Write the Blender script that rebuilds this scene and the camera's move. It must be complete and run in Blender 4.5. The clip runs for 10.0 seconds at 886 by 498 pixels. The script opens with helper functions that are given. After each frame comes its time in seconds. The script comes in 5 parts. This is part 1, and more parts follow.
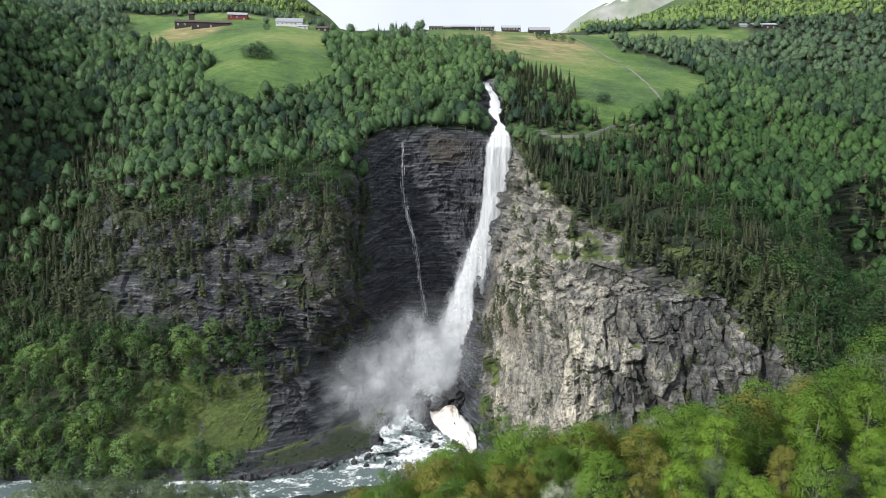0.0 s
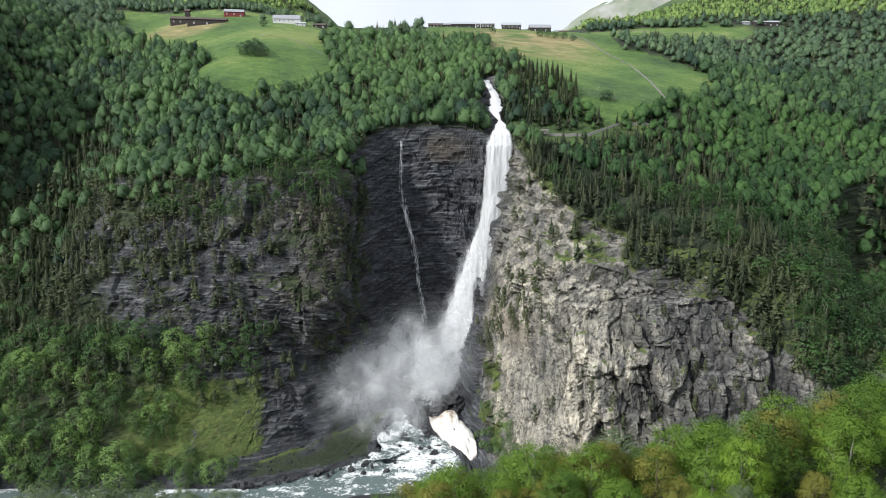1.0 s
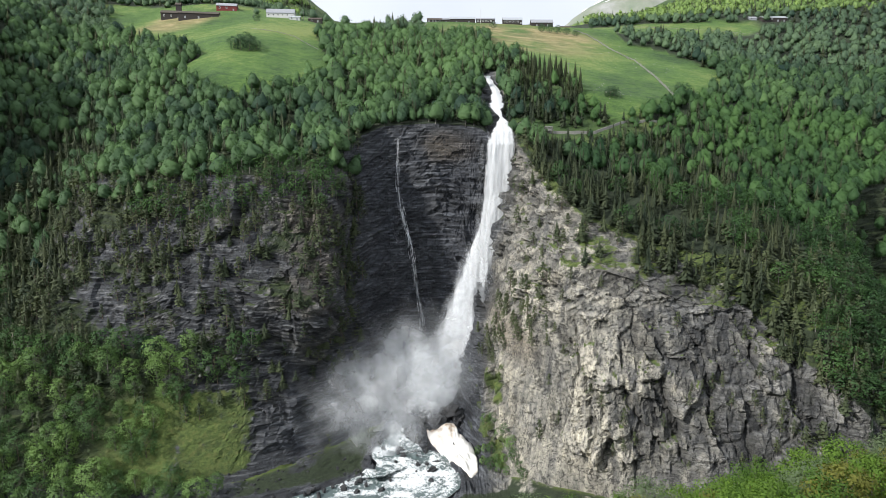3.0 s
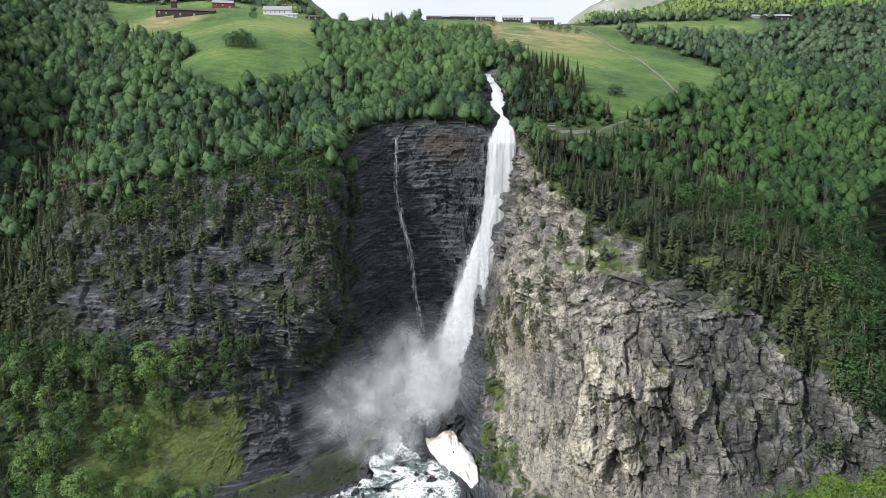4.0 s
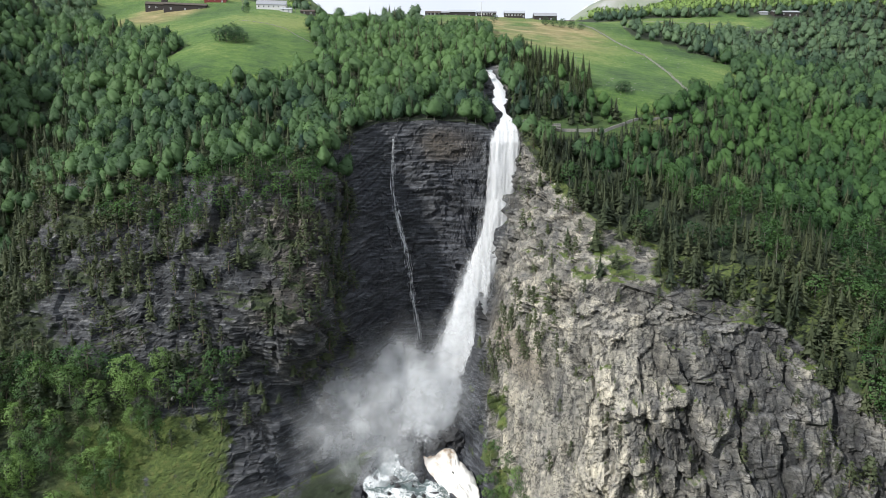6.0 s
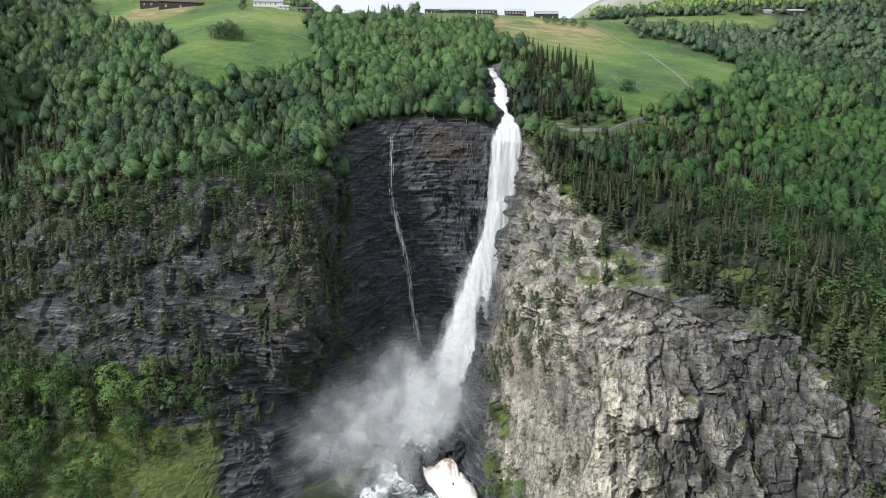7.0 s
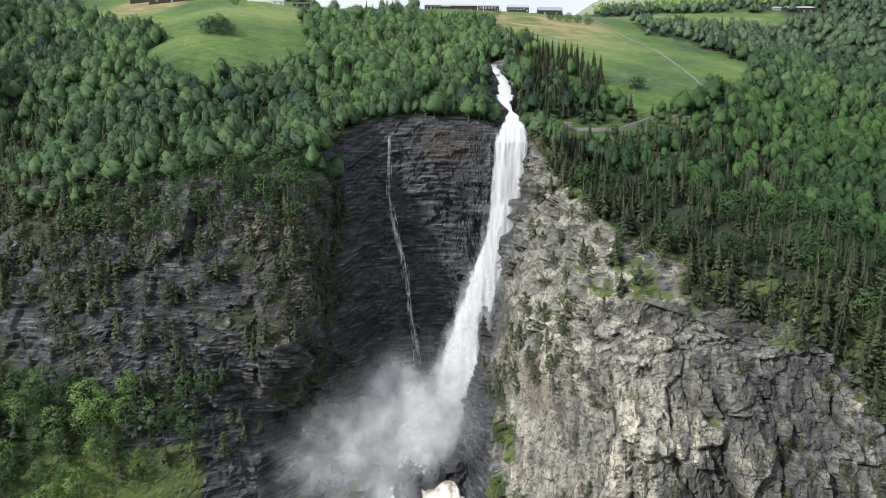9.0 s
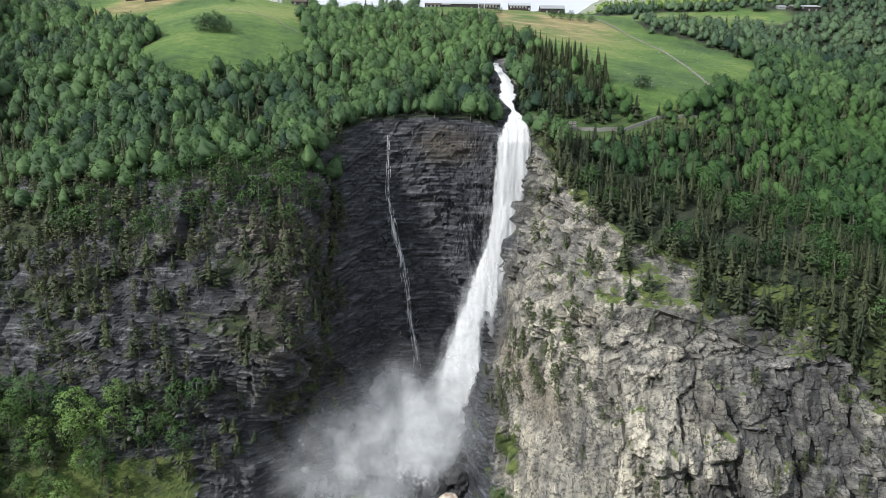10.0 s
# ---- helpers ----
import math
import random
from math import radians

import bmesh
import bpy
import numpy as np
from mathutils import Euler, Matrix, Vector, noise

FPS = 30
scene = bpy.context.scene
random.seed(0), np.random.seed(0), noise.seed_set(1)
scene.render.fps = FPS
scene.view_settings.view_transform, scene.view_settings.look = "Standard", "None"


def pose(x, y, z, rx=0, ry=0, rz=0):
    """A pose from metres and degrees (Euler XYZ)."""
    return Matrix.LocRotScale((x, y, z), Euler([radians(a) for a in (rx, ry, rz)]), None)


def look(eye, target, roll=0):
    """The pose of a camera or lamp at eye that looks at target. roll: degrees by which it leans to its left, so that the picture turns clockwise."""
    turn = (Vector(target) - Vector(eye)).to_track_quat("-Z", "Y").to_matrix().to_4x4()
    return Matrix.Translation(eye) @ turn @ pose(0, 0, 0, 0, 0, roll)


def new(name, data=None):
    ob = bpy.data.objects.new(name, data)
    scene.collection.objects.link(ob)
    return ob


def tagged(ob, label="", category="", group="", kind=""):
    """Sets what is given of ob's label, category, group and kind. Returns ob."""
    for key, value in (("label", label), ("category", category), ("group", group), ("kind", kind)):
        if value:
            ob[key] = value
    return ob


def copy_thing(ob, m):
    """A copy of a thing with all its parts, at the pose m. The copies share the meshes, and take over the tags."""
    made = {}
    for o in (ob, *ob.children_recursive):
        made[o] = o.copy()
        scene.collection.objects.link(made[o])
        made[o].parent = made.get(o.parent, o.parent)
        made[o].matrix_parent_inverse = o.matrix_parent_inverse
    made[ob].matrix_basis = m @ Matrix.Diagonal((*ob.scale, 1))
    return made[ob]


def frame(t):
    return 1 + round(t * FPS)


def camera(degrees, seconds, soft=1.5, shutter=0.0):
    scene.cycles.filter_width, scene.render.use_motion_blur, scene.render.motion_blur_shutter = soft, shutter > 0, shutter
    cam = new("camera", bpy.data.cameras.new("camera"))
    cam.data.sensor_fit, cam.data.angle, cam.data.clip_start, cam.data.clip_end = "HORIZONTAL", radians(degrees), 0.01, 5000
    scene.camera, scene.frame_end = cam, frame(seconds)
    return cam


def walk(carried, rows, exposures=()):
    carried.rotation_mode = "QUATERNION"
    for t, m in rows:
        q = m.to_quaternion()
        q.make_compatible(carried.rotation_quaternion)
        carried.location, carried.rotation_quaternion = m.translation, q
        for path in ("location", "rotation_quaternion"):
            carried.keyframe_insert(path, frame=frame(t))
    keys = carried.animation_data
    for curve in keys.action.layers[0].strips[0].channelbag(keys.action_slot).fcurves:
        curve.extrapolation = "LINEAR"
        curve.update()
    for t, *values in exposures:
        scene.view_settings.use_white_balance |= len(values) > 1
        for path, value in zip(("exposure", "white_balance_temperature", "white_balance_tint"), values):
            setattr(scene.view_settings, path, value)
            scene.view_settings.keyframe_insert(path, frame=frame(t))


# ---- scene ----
cam = camera(70.96, 10.0, soft=0.6)
PATH = [
    (0.0, look((0.00, 0.00, 155.00), (3.40, 296.59, 110.04), -0.001)),
    (0.5, look((0.07, 4.33, 154.91), (3.59, 300.88, 109.74), 0.006)),
    (1.0, look((0.14, 8.76, 154.84), (3.80, 305.29, 109.47), 0.015)),
    (1.5, look((0.22, 13.30, 154.78), (4.00, 309.80, 109.23), 0.026)),
    (2.0, look((0.30, 17.93, 154.73), (4.21, 314.40, 109.02), 0.037)),
    (2.5, look((0.38, 22.63, 154.70), (4.42, 319.08, 108.85), 0.050)),
    (3.0, look((0.45, 27.41, 154.67), (4.62, 323.83, 108.70), 0.065)),
    (3.5, look((0.52, 32.24, 154.66), (4.82, 328.65, 108.57), 0.081)),
    (4.0, look((0.58, 37.12, 154.65), (5.01, 333.51, 108.48), 0.098)),
    (4.5, look((0.63, 42.03, 154.66), (5.18, 338.41, 108.40), 0.116)),
    (5.0, look((0.67, 46.97, 154.67), (5.35, 343.34, 108.35), 0.136)),
    (5.5, look((0.70, 51.92, 154.68), (5.49, 348.28, 108.32), 0.158)),
    (6.0, look((0.71, 56.88, 154.71), (5.62, 353.23, 108.31), 0.181)),
    (6.5, look((0.71, 61.83, 154.74), (5.73, 358.18, 108.31), 0.205)),
    (7.0, look((0.68, 66.77, 154.77), (5.81, 363.11, 108.33), 0.230)),
    (7.5, look((0.63, 71.67, 154.80), (5.86, 368.01, 108.37), 0.257)),
    (8.0, look((0.56, 76.54, 154.84), (5.89, 372.88, 108.42), 0.285)),
    (8.5, look((0.47, 81.35, 154.88), (5.88, 377.69, 108.48), 0.315)),
    (9.0, look((0.34, 86.11, 154.92), (5.84, 382.45, 108.55), 0.346)),
    (9.5, look((0.19, 90.80, 154.96), (5.76, 387.14, 108.63), 0.378)),
    (10.0, look((0.00, 95.40, 155.00), (5.64, 391.75, 108.71), 0.412)),
]
walk(cam, PATH)

# ---- light ----
SUN_FROM = Vector((-0.72, -0.10, 0.70)).normalized()
world = bpy.data.worlds.new("world")
scene.world = world
world.use_nodes = True
wn, wl = world.node_tree.nodes, world.node_tree.links
wn.clear()
sky = wn.new("ShaderNodeTexSky")
sky.sky_type, sky.sun_disc = "NISHITA", False
sky.sun_elevation = math.asin(SUN_FROM.z)
sky.sun_rotation = math.atan2(SUN_FROM.x, SUN_FROM.y)
sky.air_density, sky.dust_density = 1.0, 2.0
cloud = wn.new("ShaderNodeTexNoise")
cloud.inputs["Scale"].default_value, cloud.inputs["Detail"].default_value = 2.2, 6.0
cover = wn.new("ShaderNodeMapRange")
cover.inputs["From Min"].default_value, cover.inputs["From Max"].default_value = 0.3, 0.6
cover.inputs["To Min"].default_value, cover.inputs["To Max"].default_value = 0.8, 0.98
veil = wn.new("ShaderNodeMixRGB")
veil.inputs["Color2"].default_value = (10.7, 11.4, 12.7, 1)
back = wn.new("ShaderNodeBackground")
back.inputs["Strength"].default_value = 0.056
wl.new(cloud.outputs["Fac"], cover.inputs["Value"])
wl.new(cover.outputs["Result"], veil.inputs["Fac"])
wl.new(sky.outputs["Color"], veil.inputs["Color1"])
wl.new(veil.outputs["Color"], back.inputs["Color"])
wl.new(back.outputs["Background"], wn.new("ShaderNodeOutputWorld").inputs["Surface"])
sun = new("sun", bpy.data.lights.new("sun", "SUN"))
sun.data.energy, sun.data.angle, sun.data.color = 2.9, radians(1.0), (1.0, 0.975, 0.935)
sun.matrix_world = look(SUN_FROM * 900, (0, 300, 100))
scene.view_settings.exposure = 0.72

# ---- materials ----
class Nodes:
    """A small helper that wires one node material."""

    def __init__(self, name, rough=0.8, metal=0.0):
        self.mat = bpy.data.materials.new(name)
        self.mat.use_nodes = True
        self.n, self.l = self.mat.node_tree.nodes, self.mat.node_tree.links
        self.bsdf = self.n["Principled BSDF"]
        self.out = self.n["Material Output"]
        self.bsdf.inputs["Roughness"].default_value = rough
        self.bsdf.inputs["Metallic"].default_value = metal
        self.coord = self.n.new("ShaderNodeTexCoord").outputs["Object"]

    def mapped(self, scale):
        m = self.n.new("ShaderNodeMapping")
        m.inputs["Scale"].default_value = scale
        self.l.new(self.coord, m.inputs["Vector"])
        return m.outputs["Vector"]

    def noise(self, scale, detail=5.0, stretch=(1, 1, 1), rough=0.6):
        t = self.n.new("ShaderNodeTexNoise")
        t.inputs["Scale"].default_value, t.inputs["Detail"].default_value, t.inputs["Roughness"].default_value = scale, detail, rough
        self.l.new(self.mapped(stretch), t.inputs["Vector"])
        return t.outputs["Fac"]

    def attr(self, name):
        a = self.n.new("ShaderNodeAttribute")
        a.attribute_name = name
        return a.outputs["Fac"]

    def ramp(self, value, stops):
        r = self.n.new("ShaderNodeValToRGB")
        e = r.color_ramp.elements
        while len(e) < len(stops):
            e.new(0.5)
        for k, (p, c) in enumerate(stops):
            e[k].position, e[k].color = p, (*c, 1) if len(c) == 3 else c
        self.l.new(value, r.inputs["Fac"])
        return r.outputs["Color"]

    def mix(self, fac, a, b, mode="MIX"):
        m = self.n.new("ShaderNodeMixRGB")
        m.blend_type = mode
        for sock, v in ((m.inputs["Fac"], fac), (m.inputs["Color1"], a), (m.inputs["Color2"], b)):
            if isinstance(v, bpy.types.NodeSocket):
                self.l.new(v, sock)
            elif isinstance(v, tuple):
                sock.default_value = (*v, 1)
            else:
                sock.default_value = v
        return m.outputs["Color"]

    def math(self, op, a, b=0.0, clamp=False):
        m = self.n.new("ShaderNodeMath")
        m.operation, m.use_clamp = op, clamp
        for sock, v in ((m.inputs[0], a), (m.inputs[1], b)):
            if isinstance(v, bpy.types.NodeSocket):
                self.l.new(v, sock)
            else:
                sock.default_value = v
        return m.outputs["Value"]

    def span(self, value, a, b, lo=0.0, hi=1.0):
        m = self.n.new("ShaderNodeMapRange")
        m.inputs["From Min"].default_value, m.inputs["From Max"].default_value = a, b
        m.inputs["To Min"].default_value, m.inputs["To Max"].default_value = lo, hi
        self.l.new(value, m.inputs["Value"])
        return m.outputs["Result"]

    def bump(self, height, strength, distance):
        b = self.n.new("ShaderNodeBump")
        b.inputs["Strength"].default_value, b.inputs["Distance"].default_value = strength, distance
        self.l.new(height, b.inputs["Height"])
        self.l.new(b.outputs["Normal"], self.bsdf.inputs["Normal"])
        return self

    def colour(self, c):
        if isinstance(c, tuple):
            self.bsdf.inputs["Base Color"].default_value = (*c, 1)
        else:
            self.l.new(c, self.bsdf.inputs["Base Color"])
        return self

    def rough(self, v):
        self.l.new(v, self.bsdf.inputs["Roughness"])
        return self

    def glowing_through(self, colour, share):
        """Adds light that passes through thin leaves or spray."""
        t = self.n.new("ShaderNodeBsdfTranslucent")
        m = self.n.new("ShaderNodeMixShader")
        m.inputs["Fac"].default_value = share
        if isinstance(colour, tuple):
            t.inputs["Color"].default_value = (*colour, 1)
        else:
            self.l.new(colour, t.inputs["Color"])
        self.l.new(self.bsdf.outputs["BSDF"], m.inputs[1])
        self.l.new(t.outputs["BSDF"], m.inputs[2])
        self.l.new(m.outputs["Shader"], self.out.inputs["Surface"])
        return self


def plain(name, c, rough=0.8, metal=0.0, grain=6.0, spread=0.3):
    k = Nodes(name, rough, metal)
    n = k.noise(grain, 6)
    lo, hi = tuple(v * (1 - spread) for v in c), tuple(min(1, v * (1 + spread)) for v in c)
    return k.colour(k.ramp(n, [(0.25, lo), (0.75, hi)])).bump(n, 0.2, 0.03).mat


def land_material():
    k = Nodes("land", 0.9)
    pale, wet, grass, dry, lush, brown = (k.attr(a) for a in ("pale", "wet", "grass", "dry", "lush", "brown"))
    big, small = k.noise(0.05, 6), k.noise(0.6, 8)
    strata = k.noise(0.35, 7, (0.25, 0.25, 2.6))
    crack = k.noise(0.9, 6, (1.4, 1.0, 0.35))
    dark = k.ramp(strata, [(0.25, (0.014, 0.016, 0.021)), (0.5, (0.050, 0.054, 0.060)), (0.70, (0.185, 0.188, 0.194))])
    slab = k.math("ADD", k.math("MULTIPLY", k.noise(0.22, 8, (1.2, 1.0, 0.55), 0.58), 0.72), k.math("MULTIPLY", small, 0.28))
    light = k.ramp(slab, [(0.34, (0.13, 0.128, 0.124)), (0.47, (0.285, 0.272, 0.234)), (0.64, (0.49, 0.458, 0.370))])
    streak = k.noise(0.30, 7, (1.3, 1.0, 0.14))
    light = k.mix(k.span(streak, 0.48, 0.70, 0, 0.75), light, (0.115, 0.113, 0.11))
    light = k.mix(k.span(crack, 0.52, 0.75, 0, 0.5), light, (0.16, 0.155, 0.15))
    light = k.mix(k.span(big, 0.48, 0.72, 0, 0.5), light, (0.36, 0.325, 0.245))
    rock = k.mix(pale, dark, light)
    rock = k.mix(1.0, rock, k.ramp(k.attr("tone"), [(0.0, (0.40, 0.41, 0.43)), (0.5, (0.93, 0.94, 0.95)), (1.0, (1.55, 1.53, 1.48))]), "MULTIPLY")
    rock = k.mix(brown, rock, k.ramp(strata, [(0.3, (0.07, 0.055, 0.038)), (0.7, (0.20, 0.155, 0.10))]))
    lichen = k.span(k.noise(0.22, 8), 0.52, 0.72, 0, 0.6)
    rock = k.mix(lichen, rock, (0.045, 0.051, 0.045))
    line_a = k.math("ABSOLUTE", k.math("SUBTRACT", k.noise(0.22, 5, (1.0, 1.0, 0.55), 0.55), 0.5))
    line_b = k.math("ABSOLUTE", k.math("SUBTRACT", k.noise(0.30, 5, (0.45, 0.45, 1.5), 0.55), 0.5))
    line_c = k.math("ABSOLUTE", k.math("SUBTRACT", k.noise(0.7, 4, (1.2, 1.2, 0.6), 0.5), 0.5))
    joint = k.math("MAXIMUM", k.math("MAXIMUM", k.span(line_a, 0.004, 0.016, 1, 0), k.span(line_b, 0.004, 0.014, 1, 0)), k.span(line_c, 0.002, 0.014, 0.7, 0))
    rock = k.mix(k.math("MULTIPLY", joint, 0.8), rock, (0.020, 0.020, 0.021))
    grit = k.noise(1.9, 5, (1, 1, 1.5), 0.75)
    rock = k.mix(1.0, rock, k.ramp(grit, [(0.30, (0.66, 0.66, 0.66)), (0.5, (1.0, 1.0, 1.0)), (0.70, (1.32, 1.30, 1.26))]), "MULTIPLY")
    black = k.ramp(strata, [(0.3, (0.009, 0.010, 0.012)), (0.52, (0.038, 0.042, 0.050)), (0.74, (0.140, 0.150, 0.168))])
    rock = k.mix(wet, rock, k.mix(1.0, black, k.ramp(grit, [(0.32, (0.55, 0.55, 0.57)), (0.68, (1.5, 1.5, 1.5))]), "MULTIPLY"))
    turf = k.ramp(k.noise(0.45, 9, rough=0.78), [(0.30, (0.030, 0.048, 0.014)), (0.5, (0.086, 0.126, 0.027)), (0.70, (0.165, 0.165, 0.055))])
    field = k.ramp(k.math("ADD", k.math("MULTIPLY", k.noise(0.012, 3), 0.5), k.math("MULTIPLY", k.noise(0.12, 10, (1, 1.8, 1), 0.85), 0.5)), [(0.38, (0.026, 0.064, 0.016)), (0.5, (0.076, 0.150, 0.026)), (0.60, (0.18, 0.225, 0.062))])
    tuft = k.noise(0.55, 7, (1, 1.4, 1), 0.75)
    field = k.mix(1.0, field, k.ramp(tuft, [(0.33, (0.68, 0.74, 0.66)), (0.5, (1.0, 1.0, 1.0)), (0.68, (1.28, 1.22, 1.15))]), "MULTIPLY")
    straw = k.ramp(k.noise(0.05, 9, (1, 2.2, 1), 0.7), [(0.3, (0.10, 0.13, 0.042)), (0.48, (0.23, 0.20, 0.085)), (0.66, (0.38, 0.31, 0.16))])
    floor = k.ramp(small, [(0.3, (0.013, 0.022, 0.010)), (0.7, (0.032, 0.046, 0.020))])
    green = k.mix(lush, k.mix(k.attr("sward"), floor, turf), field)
    green = k.mix(dry, green, straw)
    edge = k.math("ADD", grass, k.math("MULTIPLY", k.math("SUBTRACT", k.noise(0.35, 7), 0.5), 0.9))
    cover = k.span(edge, 0.42, 0.58)
    k.colour(k.mix(cover, rock, green))
    wetgloss = k.math("MULTIPLY", wet, k.span(small, 0.35, 0.65))
    k.rough(k.span(wetgloss, 0, 1, 0.92, 0.42))
    h = k.math("ADD", k.math("MULTIPLY", strata, 1.0), k.math("MULTIPLY", small, 0.8))
    h = k.math("ADD", k.math("SUBTRACT", h, k.math("MULTIPLY", joint, 0.5)), k.math("MULTIPLY", k.noise(2.2, 4), 0.25))
    k.bump(h, 0.75, 0.6)
    return k.mat


def leaf_material(name, deep, fresh, share=0.3):
    k = Nodes(name, 0.65)
    tint = k.attr("tint")
    rnd = k.n.new("ShaderNodeNewGeometry").outputs["Random Per Island"]
    v = k.math("ADD", k.math("MULTIPLY", tint, 0.82), k.math("MULTIPLY", rnd, 0.18))
    c = k.ramp(v, [(0.05, deep), (0.5, tuple((a + b) / 2 for a, b in zip(deep, fresh))), (0.95, fresh)])
    k.colour(c)
    k.bsdf.inputs["Specular IOR Level"].default_value = 0.25
    return k.glowing_through(k.mix(1.0, c, (1.15, 1.25, 0.75), "MULTIPLY"), share).mat


def water_material():
    k = Nodes("river_water", 0.25)
    foam = k.attr("foam")
    n = k.noise(0.6, 8, rough=0.7)
    fine = k.noise(2.0, 7, rough=0.7)
    f = k.span(k.math("ADD", foam, k.math("ADD", k.math("MULTIPLY", k.math("SUBTRACT", n, 0.5), 2.4), k.math("MULTIPLY", k.math("SUBTRACT", fine, 0.5), 1.6))), 0.42, 0.78)
    k.colour(k.mix(f, (0.11, 0.145, 0.145), (0.74, 0.77, 0.775)))
    k.rough(k.span(f, 0, 1, 0.15, 0.8))
    return k.bump(k.noise(0.9, 6), 0.6, 0.4).mat


def veil_material(name):
    """Fine spray: white, thin where the density is low."""
    k = Nodes(name, 0.9)
    k.colour((0.86, 0.89, 0.92))
    k.bsdf.inputs["Specular IOR Level"].default_value = 0.0
    k.glowing_through((0.93, 0.94, 0.95), 0.5)
    clear = k.n.new("ShaderNodeBsdfTransparent")
    m = k.n.new("ShaderNodeMixShader")
    wisp = k.span(k.noise(0.11, 7, (1, 1, 0.8), 0.62), 0.3, 0.7, 0.35, 1.5)
    k.l.new(k.math("MULTIPLY", k.attr("thickness"), wisp, True), m.inputs["Fac"])
    k.l.new(clear.outputs["BSDF"], m.inputs[1])
    k.l.new(k.out.inputs["Surface"].links[0].from_socket, m.inputs[2])
    k.l.new(m.outputs["Shader"], k.out.inputs["Surface"])
    return k.mat


def torrent_material(name):
    """Falling water: white, torn into streaks where it thins."""
    k = Nodes(name, 0.6)
    n = k.noise(0.55, 8, (1.5, 1.5, 0.16), 0.68)
    k.colour(k.ramp(n, [(0.25, (0.72, 0.77, 0.80)), (0.45, (0.91, 0.93, 0.94)), (0.8, (0.95, 0.955, 0.96))])).bump(n, 0.3, 0.5)
    k.glowing_through((0.9, 0.92, 0.94), 0.4)
    clear = k.n.new("ShaderNodeBsdfTransparent")
    m = k.n.new("ShaderNodeMixShader")
    torn = k.math("MULTIPLY", k.math("SUBTRACT", n, 0.5), 1.6)
    k.l.new(k.span(k.math("ADD", k.attr("thickness"), torn), 0.25, 0.75), m.inputs["Fac"])
    k.l.new(clear.outputs["BSDF"], m.inputs[1])
    k.l.new(k.out.inputs["Surface"].links[0].from_socket, m.inputs[2])
    k.l.new(m.outputs["Shader"], k.out.inputs["Surface"])
    return k.mat


def fall_material(name, share=0.35):
    k = Nodes(name, 0.7)
    n = k.noise(0.5, 8, (1.6, 1.6, 0.22), 0.7)
    c = k.ramp(n, [(0.2, (0.70, 0.75, 0.78)), (0.42, (0.90, 0.92, 0.93)), (0.75, (0.95, 0.955, 0.96))])
    k.colour(c).bump(n, 0.25, 0.4)
    return k.glowing_through((0.86, 0.9, 0.93), share).mat


LAND = land_material()
BIRCH = leaf_material("birch_leaves", (0.016, 0.041, 0.029), (0.105, 0.190, 0.066), 0.24)
LOW_LEAF = leaf_material("lush_leaves", (0.019, 0.053, 0.021), (0.078, 0.158, 0.046), 0.26)
FRESH = leaf_material("spring_leaves", (0.056, 0.122, 0.026), (0.250, 0.385, 0.055), 0.40)
FOOT_LEAF = leaf_material("sunny_leaves", (0.036, 0.085, 0.036), (0.185, 0.295, 0.092), 0.28)
SPRUCE = leaf_material("conifer_needles", (0.024, 0.038, 0.022), (0.080, 0.097, 0.047), 0.22)
PINE = leaf_material("pine_needles", (0.033, 0.050, 0.029), (0.102, 0.124, 0.060), 0.22)
OLIVE = leaf_material("young_leaves", (0.100, 0.112, 0.026), (0.27, 0.27, 0.06), 0.36)
BLOSSOM = leaf_material("blossom_and_leaves", (0.09, 0.13, 0.035), (0.75, 0.76, 0.66), 0.3)
GREY_LEAF = leaf_material("willow_leaves", (0.085, 0.125, 0.062), (0.19, 0.245, 0.13), 0.3)
# Haze of distance put into the leaf colour: paler and greyer than birch.
HAZY_LEAF = leaf_material("hazy_far_leaves", (0.038, 0.075, 0.052), (0.125, 0.195, 0.100), 0.26)
# Sunlight on the far hillside is put into this brighter leaf colour.
SUNLIT_LEAF = leaf_material("sunlit_hill_leaves", (0.12, 0.20, 0.07), (0.26, 0.37, 0.11), 0.3)
BARK = plain("bark", (0.11, 0.085, 0.065), 0.9, grain=4)
PALE_BARK = plain("birch_bark", (0.17, 0.16, 0.145), 0.85, grain=3, spread=0.5)
WATER, FALL, SPRAY = water_material(), fall_material("falling_water"), fall_material("spray", 0.5)
VEIL, TORRENT = veil_material("fine_spray"), torrent_material("torn_water")

# ---- shape of the land ----
# Each station: x, then five (y, z) nodes up the rock: foot, low, mid, high, top.
STATIONS = [
    # First two stations: an unseen ridge, added to shade the ravine beside it.
    (-420, 270, -1, 310, 90, 350, 190, 390, 240, 440, 275),
    (-352, 272, -1, 305, 85, 345, 190, 385, 245, 440, 285),
    (-312, 276, -1, 322, 41, 390, 96, 425, 121, 458, 147),
    (-230, 280, -1, 318, 38, 383, 92, 404, 114, 425, 136),
    (-190, 284, 0, 315, 42, 350, 88, 370, 115, 392, 142),
    (-150, 287, 1, 318, 46, 338, 80, 358, 110, 380, 142),
    (-120, 290, 2, 320, 46, 340, 90, 356, 116, 372, 143),
    (-88, 300, 3, 326, 50, 331, 84, 350, 113, 363, 143),
]
